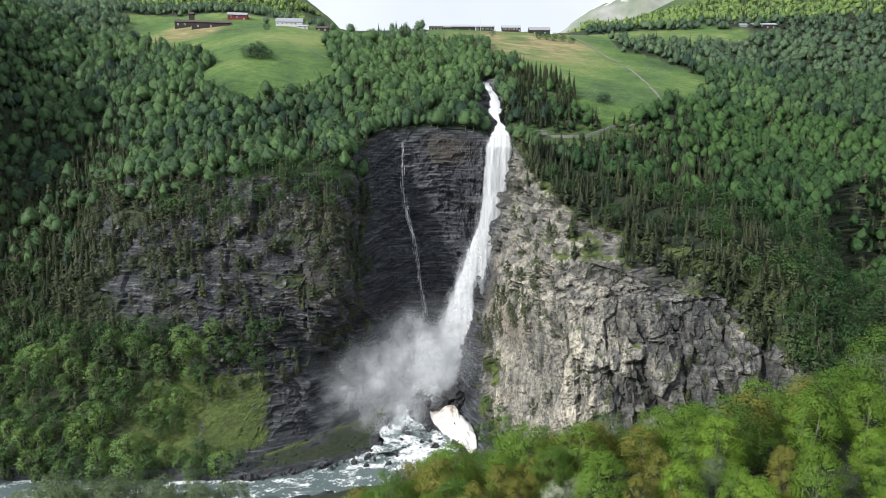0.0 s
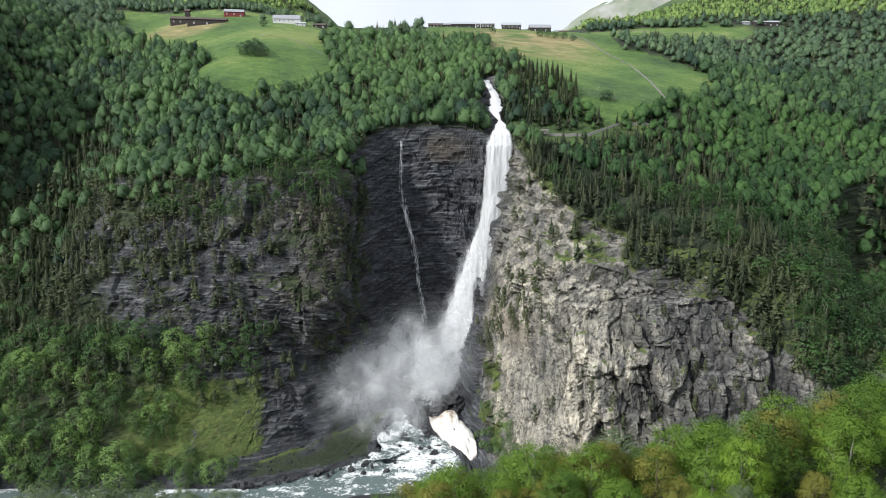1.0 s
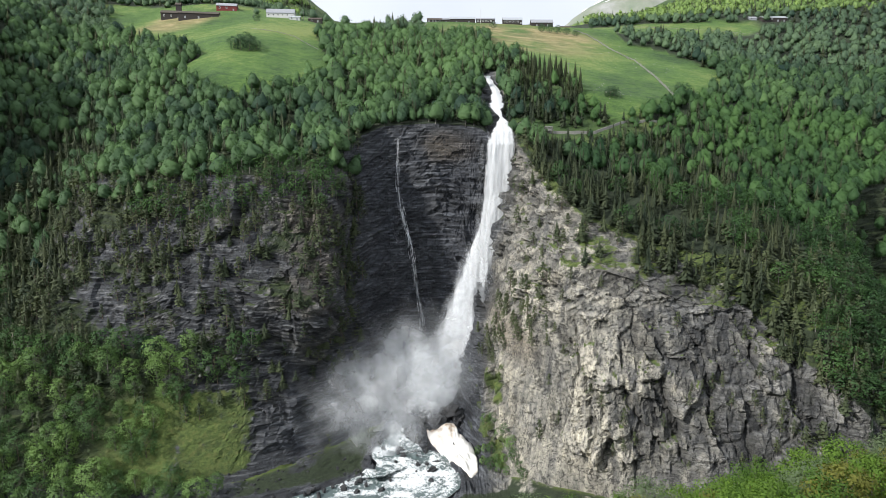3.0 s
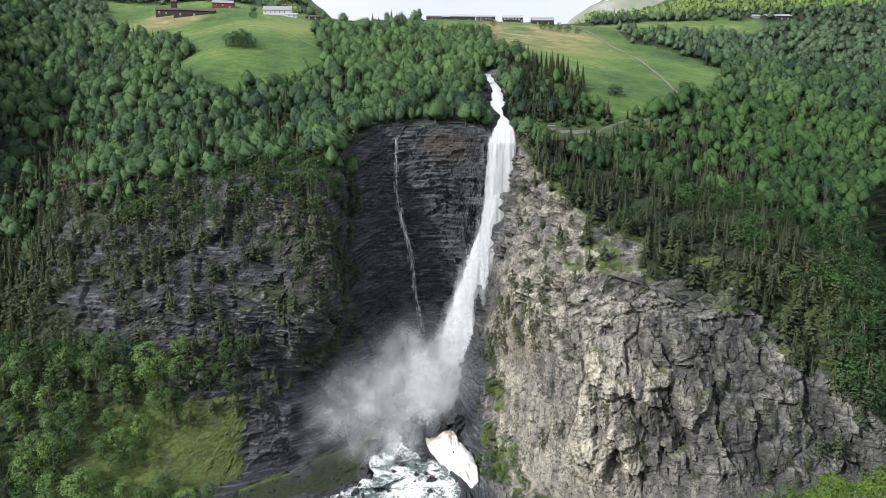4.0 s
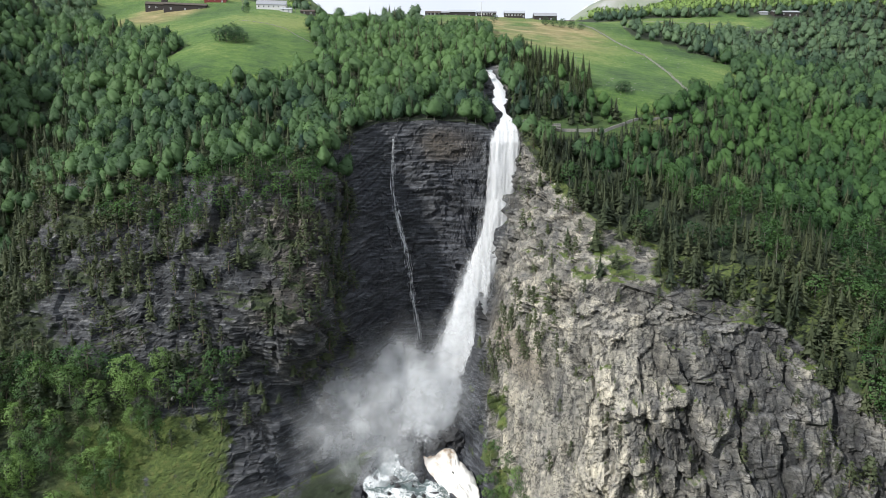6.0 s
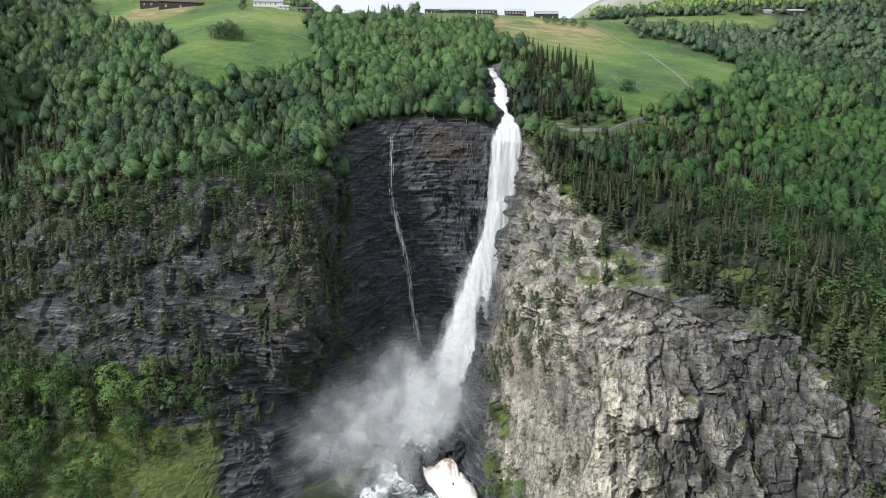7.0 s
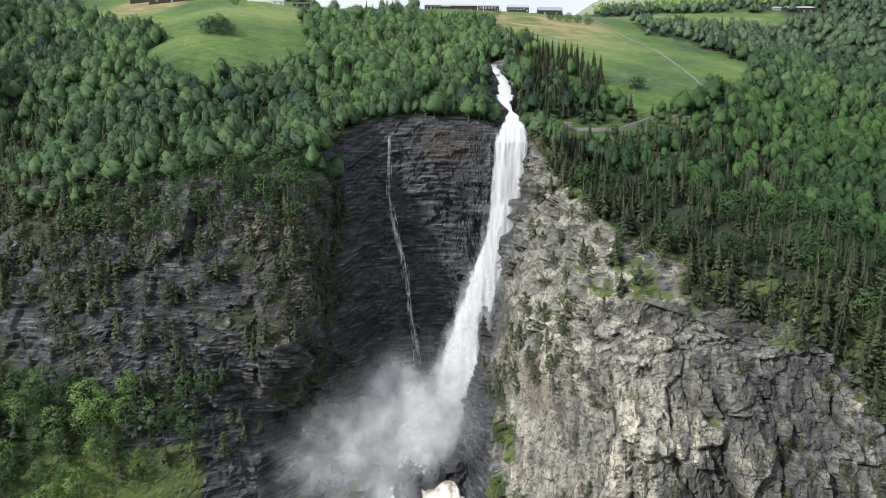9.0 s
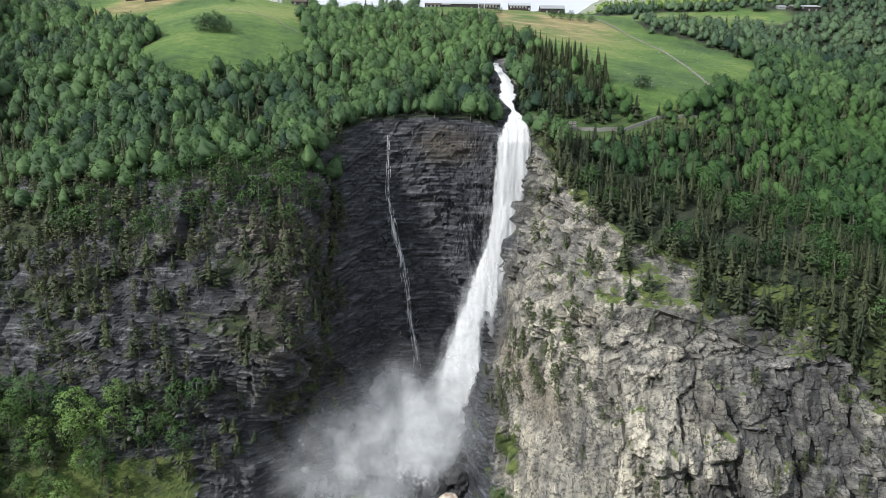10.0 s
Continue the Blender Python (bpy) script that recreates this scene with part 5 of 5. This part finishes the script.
jagged = [rock_mesh(k + 3) for k in range(5)]
riv = np.array(RIVER)
for k in range(110):
    if k < 26:
        py = rng.uniform(292, 322)
        px = np.interp(py, (290, 301, 308, 317, 327), (-24, -14, -15, -18, -19)) + rng.uniform(-0.95, 0.95) * np.interp(py, (290, 301, 308, 317, 327), (18, 20, 16, 11, 8))
    else:
        px = rng.uniform(-98, -32)
        py = river_y(px) + rng.uniform(9, 15 if k < 46 else 34)
    if k < 26:
        px = min(px, 7.0 - (py - 310) * 0.675)
    wz = np.interp(py, riv[:6, 1][::-1], riv[:6, 2][::-1])
    r = rng.uniform(0.7, 2.5) if k < 46 else rng.uniform(0.35, 1.2)
    ob = new("boulder", jagged[k % 5])
    ob.location = (px, py, wz - 0.15 * r if k < 26 else max(sheet_z(px, py), wz - 0.3))
    ob.rotation_euler = (rng.uniform(0, 6), rng.uniform(0, 6), rng.uniform(0, 6))
    ob.scale = (r * rng.uniform(0.9, 1.5), r, r * rng.uniform(0.6, 0.9))
    tagged(ob, "wet black boulder in the white rapids" if k < 26 else "wet black boulder on the river bank", "boulder", group="boulders in the river")
for k, (px, py, pz, r) in enumerate(((1.5, 341, 13.5, 5.4), (-5.5, 337.5, 11.0, 4.2), (8.5, 344, 16.5, 5.2), (-10.5, 333.5, 9.0, 3.0), (13.5, 340, 15.0, 4.6), (-4.5, 322.0, 5.0, 2.8), (2.0, 313.5, 2.8, 2.4))):
    ob = new("rock", jagged[k % 5])
    ob.location, ob.rotation_euler, ob.scale = (px, py, pz), (0.3 * k, 0.2 * k, 1.1 * k), (1.5 * r, 1.1 * r, 1.0 * r)
    tagged(ob, "large wet black rock between the waterfall and the snow", "rock", group="black rocks beside the snow")
for k in range(14):
    side = -1 if k % 2 else 1
    py = 420 + 6.2 * k + rng.uniform(-2, 2)
    px = float(np.interp(py, (400, 442, 458, 473, 505), (42.4, 41.5, 42.6, 43.2, 40.6))) + side * rng.uniform(4.6, 7.0)
    r = rng.uniform(1.2, 2.6)
    ob = new("rock", jagged[k % 5])
    ob.location, ob.rotation_euler, ob.scale = (px, py, ground_z(px, py) + 0.2 * r), (0.2 * k, 0.1 * k, 0.9 * k), (1.2 * r, 1.3 * r, r)
    tagged(ob, "dark wet rock on the bank of the mountain stream", "rock", group="rocks along the stream")
scree = [stone_mesh("boulder", k + 30, STONE) for k in range(4)]
for px, py, pz, r in ((-110, 319, 50, 1.9), (-99, 321, 50, 1.3), (-113, 317, 48, 1.0)):
    ob = new("boulder", scree[int(abs(px)) % 4])
    ob.location, ob.scale, ob.rotation_euler = (px, py, pz), (r * 1.2, r, r), (r, 2 * r, r)
    tagged(ob, "pale grey boulder lodged at the top of the grassy slope", "boulder", group="boulders below the cliff")


def snow_patch():
    """An old snow bank: a thick tongue with rounded rim, dirty on top."""
    k = Nodes("old_snow", 0.6)
    dirt = k.math("MULTIPLY", k.attr("dirt"), k.span(k.noise(0.5, 7, rough=0.7), 0.35, 0.65))
    k.colour(k.mix(dirt, (0.72, 0.70, 0.66), (0.42, 0.31, 0.21))).bump(k.noise(1.2, 6), 0.25, 0.2)
    rim = np.array([(-3.7, 333.6), (3.0, 335.0), (8.6, 337.6), (11.0, 336.1), (12.9, 329.4), (16.5, 326.5), (19.4, 323.5), (21.3, 310.8), (21.1, 303.3), (17.9, 301.0), (10.5, 310.3), (5.2, 317.7), (0.9, 324.9), (-3.0, 330.4)])
    m, rings = 84, 12
    t = np.arange(m) / m * len(rim)
    i = np.floor(t).astype(int)
    q = (t - i)[:, None]
    loop = rim[i] * (1 - q) + rim[(i + 1) % len(rim)] * q
    out = loop - loop.mean(axis=0)
    out /= np.linalg.norm(out, axis=1, keepdims=True)
    loop = loop + out * (0.55 * fbm(loop[:, 0] / 2.2, loop[:, 1] / 2.2, 0, 3, 151))[:, None]
    mid = loop.mean(axis=0)
    f = np.concatenate([[1.0, 1.0], 1 - (np.arange(1, rings) / (rings - 0.6)) ** 1.3])
    P = mid + (loop - mid)[None] * f[:, None, None]
    X, Y = P[..., 0], P[..., 1]
    base = np.array([[sheet_z(x, y) for x, y in row] for row in P])
    thick = np.concatenate([[-2.5, 0.9], 0.9 + 1.5 * (1 - f[2:] ** 3)])
    Z = base + thick[:, None] + np.where(thick > 0, 0.3, 0.0)[:, None] * fbm(X / 3, Y / 3, 0, 3, 152)
    dirt = 1.5 * smooth(322, 335, Y) * (0.5 + 0.8 * vnoise(X / 3, Y / 5, 0, 153)) + 0.5 * smooth(0.9, 1.0, f)[:, None]
    n = rings + 1
    idx = np.arange(n * m).reshape(n, m)
    nxt = np.roll(idx, -1, 1)
    faces = np.stack([idx[:-1], nxt[:-1], nxt[1:], idx[1:]], -1).reshape(-1, 4)
    ob = link_mesh("snow_patch", np.stack([X, Y, Z], -1).reshape(-1, 3), faces, [k.mat], smooth_shade=True, attrs=dict(dirt=np.clip(dirt, 0, 1.5)))
    return tagged(ob, "old white snow patch with a dirty brown upper edge", "snow")


snow_patch()


def stone_wall(points, width, height, seed, label, lift=0.0):
    """A dry wall of loose field stones along a line on the slope."""
    r = np.random.RandomState(seed)
    pts = np.array(points, float)
    s = np.concatenate([[0], np.cumsum(np.hypot(*np.diff(pts, axis=0).T))])
    base = new("stone_wall")
    base.location = (pts[0][0], pts[0][1], ground_z(*pts[0]))
    bpy.context.view_layer.update()
    tagged(base, label, "wall")
    src = scree[seed % 4]
    co = np.empty(len(src.vertices) * 3)
    src.vertices.foreach_get("co", co)
    co = co.reshape(-1, 3)
    tri = np.array([tuple(q.vertices) for q in src.polygons])
    V, F = [], []
    for d in np.arange(0, s[-1], 0.8):
        x, y = np.interp(d, s, pts[:, 0]), np.interp(d, s, pts[:, 1])
        for k in range(max(1, round(height / 0.6))):
            px, py = x + r.normal(0, width * 0.35), y + r.normal(0, width * 0.35)
            sc = r.uniform(0.25, 0.62, 3)
            a = r.uniform(0, 6.28)
            q = co * sc
            q = np.stack([q[:, 0] * math.cos(a) - q[:, 1] * math.sin(a), q[:, 0] * math.sin(a) + q[:, 1] * math.cos(a), q[:, 2]], 1)
            V.append(q + np.array([px, py, ground_z(px, py) + 0.2 + 0.55 * k + lift]))
            F.append(tri + len(co) * (len(V) - 1))
    ob = link_mesh("stones", np.vstack(V), np.vstack(F), [FIELD_STONE], base)
    ob.matrix_parent_inverse = base.matrix_world.inverted()
    tagged(ob, kind="stuff")
    return base


stone_wall([(150, 722), (160, 704), (170, 655), (183, 611), (184, 560), (182, 500)], 1.6, 1.0, 3, "low grey dry-stone wall running down the meadow")
stone_wall([(198, 720), (205, 760), (227, 786), (300, 768), (366, 743)], 2.2, 0.8, 4, "low rubble wall across the upper pasture")
stone_wall([(-8, 720), (-14, 680), (-4, 640)], 1.2, 0.8, 5, "low rubble wall beside the dry hillside")
stone_wall([(-160, 600), (-120, 590), (-96, 566)], 0.8, 0.4, 6, "low overgrown stone bank across the green meadow")


def field_stones():
    """Loose stones and tussocks on the pasture."""
    r = np.random.RandomState(31)
    src = scree[1]
    co = np.empty(len(src.vertices) * 3)
    src.vertices.foreach_get("co", co)
    co = co.reshape(-1, 3)
    tri = np.array([tuple(q.vertices) for q in src.polygons])
    V, F = [], []
    for cx, cy, spread, n in ((128, 485, 12, 34), (118, 520, 16, 20), (230, 690, 30, 40), (340, 735, 16, 60), (190, 600, 20, 30), (100, 640, 25, 12), (280, 770, 30, 40)):
        for k in range(n):
            px, py = r.normal(cx, spread), r.normal(cy, spread)
            if not inside(MEADOW_R, np.array(px), np.array(py)):
                continue
            V.append(co * r.uniform(0.2, 0.65) * np.array([1, 1, 0.7]) + np.array([px, py, ground_z(px, py) + 0.1]))
            F.append(tri + len(co) * (len(V) - 1))
    ob = link_mesh("field_stones", np.vstack(V), np.vstack(F), [FIELD_STONE])
    tagged(ob, "loose grey stones scattered over the pasture", "stones", kind="stuff")


field_stones()


def path_and_wall():
    """The footpath to the lip of the fall, held by a masonry wall."""
    gravel = plain("gravel", (0.28, 0.27, 0.245), 0.95, grain=3)
    line = [(52, 421), (60, 419.5), (73, 421), (88, 424), (103, 429), (131, 446), (150, 452)]
    V, F, n = [], [], 40
    for k in range(n):
        q = k / (n - 1) * (len(line) - 1)
        i = min(int(q), len(line) - 2)
        x, y = (line[i][c] + (line[i + 1][c] - line[i][c]) * (q - i) for c in (0, 1))
        z = max(ground_z(x, y), ground_z(x, y + 2)) + (0.6 if k < 12 else 0.25)
        if k < 12:
            z = max(z, 170.5)
        e = 0.25 * vnoise(k * 0.9, 0.3, 0, 19)
        V += [(x, y - 0.8 + e, z), (x, y + 0.9 + e, z + 0.05), (x, y - 0.8 + e, z - 2.5), (x, y + 0.9 + e, z - 2.5)]
        if k:
            a = 4 * (k - 1)
            F += [(a, a + 4, a + 5, a + 1), (a + 2, a + 6, a + 4, a), (a + 1, a + 5, a + 7, a + 3)]
    ob = link_mesh("path", V, F, [gravel])
    tagged(ob, "pale gravel footpath along the top of the gorge", "path", kind="structure")
    wall = new("retaining_wall")
    wall.location = (62, 418, 167)
    bpy.context.view_layer.update()
    tagged(wall, "pale grey masonry retaining wall under the footpath", "wall")
    r = np.random.RandomState(9)
    block = stone_mesh("stone", 77, STONE)
    for row in range(4):
        x = 53.0 + 0.4 * (row % 2)
        while x < 74:
            w = r.uniform(0.8, 1.5)
            st = new("stone", block)
            st.location = (x + w / 2 - 62, np.interp(x, (52, 60, 73), (419.3, 417.8, 419.3)) - 418 - 0.1 * (3 - row), 168.0 + row * 0.82 - 167)
            st.scale, st.rotation_euler = (w * 0.62, 0.6, 0.5), (r.uniform(-0.1, 0.1), r.uniform(-0.1, 0.1), r.uniform(-0.2, 0.2))
            st.parent = wall
            x += w


path_and_wall()

# ---- farm buildings ----
LOG = plain("dark_log", (0.036, 0.030, 0.027), 0.85, grain=3, spread=0.5)
RED = plain("red_boards", (0.17, 0.03, 0.027), 0.8, grain=3)
WHITE = plain("white_boards", (0.55, 0.55, 0.54), 0.7, grain=3, spread=0.1)
SLATE = plain("grey_slate", (0.27, 0.28, 0.30), 0.7, grain=2)
SOD = plain("dark_turf_roof", (0.075, 0.062, 0.05), 0.95, grain=2, spread=0.5)
TIN = plain("pale_metal_roof", (0.42, 0.44, 0.46), 0.45, 0.3, grain=2, spread=0.1)
YELLOW = plain("yellow_boards", (0.42, 0.26, 0.07), 0.8, grain=3)
GLASS = plain("dark_window_glass", (0.02, 0.025, 0.03), 0.12, grain=1)


def box_bm(x0, x1, y0, y1, z0, z1, bevel=0.06):
    bm = bmesh.new()
    bmesh.ops.create_cube(bm, size=1.0)
    for vert in bm.verts:
        vert.co = Vector(((x0 + x1) / 2 + vert.co.x * (x1 - x0), (y0 + y1) / 2 + vert.co.y * (y1 - y0), (z0 + z1) / 2 + vert.co.z * (z1 - z0)))
    if bevel:
        bmesh.ops.bevel(bm, geom=bm.edges[:], offset=bevel, segments=1, affect="EDGES")
    return bm


def prism_bm(x0, x1, y0, y1, z0, z1, over=0.5, thick=0.3):
    """A pitched roof of two thick slopes with its ridge along x, closed by gables below."""
    bm = bmesh.new()
    ym = (y0 + y1) / 2
    pts = []
    for x in (x0 - over, x1 + over):
        pts.append([bm.verts.new(c) for c in ((x, y0 - over, z0 - 0.2), (x, ym, z1), (x, y1 + over, z0 - 0.2), (x, y1 + over, z0 - 0.2 + thick), (x, ym, z1 + thick), (x, y0 - over, z0 - 0.2 + thick))])
    for k in range(6):
        j = (k + 1) % 6
        bm.faces.new((pts[0][k], pts[0][j], pts[1][j], pts[1][k]))
    bm.faces.new(pts[0][::-1])
    bm.faces.new(pts[1])
    return bm


def building(name, label, x0, x1, y, depth, wall_h, roof_h, wall_mat, roof_mat, windows=0, doors=1, turn=0.0, z=None, frame_mat=None):
    w = x1 - x0
    base = ground_z((x0 + x1) / 2, y) if z is None else z
    home = new(name)
    home.matrix_basis = pose((x0 + x1) / 2, y, base, 0, 0, turn)
    tagged(home, label, "building")
    bm = box_bm(-w / 2, w / 2, 0, depth, -3.0, wall_h, 0.05)
    top = [bm.verts.new(c) for c in ((-w / 2, 0, wall_h), (-w / 2, depth, wall_h), (-w / 2, depth / 2, wall_h + roof_h), (w / 2, 0, wall_h), (w / 2, depth, wall_h), (w / 2, depth / 2, wall_h + roof_h))]
    for f in ((0, 1, 2), (5, 4, 3), (0, 2, 5, 3), (2, 1, 4, 5)):
        bm.faces.new([top[k] for k in f])
    part("wall", bm, wall_mat, home)
    part("roof", prism_bm(-w / 2, w / 2, 0, depth, wall_h, wall_h + roof_h), roof_mat, home)
    slots = windows + doors
    for k in range(slots):
        x = -w / 2 + w * (k + 0.5) / slots
        if k >= windows:
            part("door", box_bm(x - 0.8, x + 0.8, -0.08, 0.05, 0.0, 2.2, 0), frame_mat or SLATE, home)
            continue
        win = part("window", box_bm(x - 0.75, x + 0.75, -0.10, 0.05, wall_h * 0.42, wall_h * 0.42 + 1.7, 0), frame_mat or WHITE, home)
        part("pane", box_bm(x - 0.5, x + 0.5, -0.14, -0.09, wall_h * 0.42 + 0.25, wall_h * 0.42 + 1.45, 0), GLASS, win)
    return home


building("log_barn", "dark brown log barn with a turf roof above the meadow", -272, -252, 680, 10, 6.0, 3.0, LOG, SOD, 2, 1, 8)
building("log_barn", "long low dark log barn with a turf roof", -251, -213, 672, 10, 5.0, 2.5, LOG, SOD, 0, 3, 10)
building("bell_turret", "small dark log loft above the barn roof", -261, -256, 690, 4, 11.0, 2.0, LOG, SOD, 0, 1, 8)
building("red_barn", "red boarded barn with a dark grey roof", -223, -203, 700, 12, 5.0, 3.5, RED, SLATE, 2, 1, 10)
building("farmhouse", "long white farmhouse with a grey slate roof", -165, -138, 672, 10, 4.5, 4.5, WHITE, SLATE, 5, 1, 4)
building("outbuilding", "low white outbuilding beside the farmhouse", -141, -131, 664, 6, 2.6, 1.6, WHITE, TIN, 1, 1, 4)
building("shed", "small dark shed with a turf roof on the hill", -125, -112, 676, 7, 3.0, 2.0, LOG, SOD, 1, 1)
crest = ground_z(50, 736)
building("cottage", "dark log cottage with white window frames on the crest", -7, 8.5, 736, 8, 3.6, 2.4, LOG, SOD, 4, 0, z=crest - 0.6)
building("barn", "low dark lean-to barn on the crest", 9.5, 17.5, 738, 9, 4.2, 2.4, LOG, SLATE, 0, 1, z=crest - 0.4)
building("barn", "long dark barn with a pale metal roof on the crest", 18, 45.5, 738, 11, 5.0, 3.0, LOG, TIN, 0, 2, z=crest - 0.4)
building("farmhouse", "dark log farmhouse with a row of white windows", 47, 67, 737, 9, 4.4, 2.2, LOG, SLATE, 6, 1, z=crest - 0.4)
building("farmhouse", "dark log farmhouse with white windows and a grey roof", 76, 97, 737, 9, 4.2, 3.2, LOG, TIN, 6, 1, z=crest - 0.8)
building("barn", "dark boarded barn with a grey slate roof on the crest", 106.5, 130, 733, 11, 4.2, 4.0, LOG, SLATE, 0, 2, z=ground_z(118, 733) - 0.2)
building("shed", "small yellow-brown shed beyond the pasture", 152, 163, 800, 6, 2.6, 1.6, YELLOW, SOD, 1, 1)
building("barn", "dark barn with a pale metal roof by the hillside wood", 397, 427, 806, 12, 4.6, 2.6, LOG, TIN, 2, 2)
building("cabin", "small grey cabin beside the barn", 384, 393, 812, 7, 2.8, 1.8, SLATE, TIN, 1, 1)


def pole(name, label, x, y, h, r, mat):
    ob = new(name)
    ob.location = (x, y, ground_z(x, y))
    tagged(ob, label, name.replace("_", " "))
    v, f = tube([(0, 0, -0.5), (0, 0, h * 0.5), (0, 0, h)], (r, r * 0.9, r * 0.7), 7)
    link_mesh("shaft", v, f, [mat], ob)
    if name == "power_pole":
        part("crossarm", box_bm(-1.1, 1.1, -0.12, 0.12, h - 0.8, h - 0.55, 0.02), mat, ob)
    else:
        part("finial", box_bm(-0.2, 0.2, -0.2, 0.2, h, h + 0.35, 0.08), mat, ob)
    return ob


pole("flagpole", "white flagpole in front of the farm", 51, 732, 14, 0.22, WHITE)
for x, y in ((-176, 664), (-128, 668), (104, 520), (-60, 672), (330, 640)):
    pole("power_pole", "weathered grey wooden power pole on the hillside", x, y, 9, 0.16, STONE)


# ---- far hills ----
def far_mountain():
    k = Nodes("far_mountain", 0.95)
    n = k.noise(0.006, 9, rough=0.65)
    c = k.ramp(n, [(0.3, (0.11, 0.16, 0.10)), (0.5, (0.20, 0.22, 0.17)), (0.7, (0.33, 0.33, 0.32))])
    snowy = k.span(k.math("ADD", k.attr("snow"), k.math("SUBTRACT", k.noise(0.012, 7), 0.5)), 0.5, 0.6)
    k.colour(k.mix(snowy, c, (0.85, 0.87, 0.9)))
    x = np.linspace(200, 3600, 140)
    y = np.linspace(2300, 4300, 60)
    X, Y = np.meshgrid(x, y)
    crestline = np.interp(X, (200, 560, 640, 760, 920, 1400, 2400, 3600), (300, 690, 764, 840, 910, 1150, 1500, 1700))
    Z = 200 + (crestline - 200) * smooth(2300, 3000, Y) * (1 + 0.05 * fbm(X / 300, Y / 300, 0, 5, 161)) + 14 * fbm(X / 90, Y / 90, 0, 4, 162)
    R2, C2 = X.shape
    ix = np.arange(R2 * C2).reshape(R2, C2)
    f = np.stack([ix[:-1, :-1], ix[:-1, 1:], ix[1:, 1:], ix[1:, :-1]], -1).reshape(-1, 4)
    ob = link_mesh("backdrop", np.stack([X, Y, Z], -1).reshape(-1, 3), f, [k.mat], smooth_shade=True, attrs=dict(snow=smooth(700, 950, Z) * smooth(1300, 800, X)))
    return tagged(ob, "far grey-green mountain with snow streaks", "mountain", kind="structure")


far_mountain()
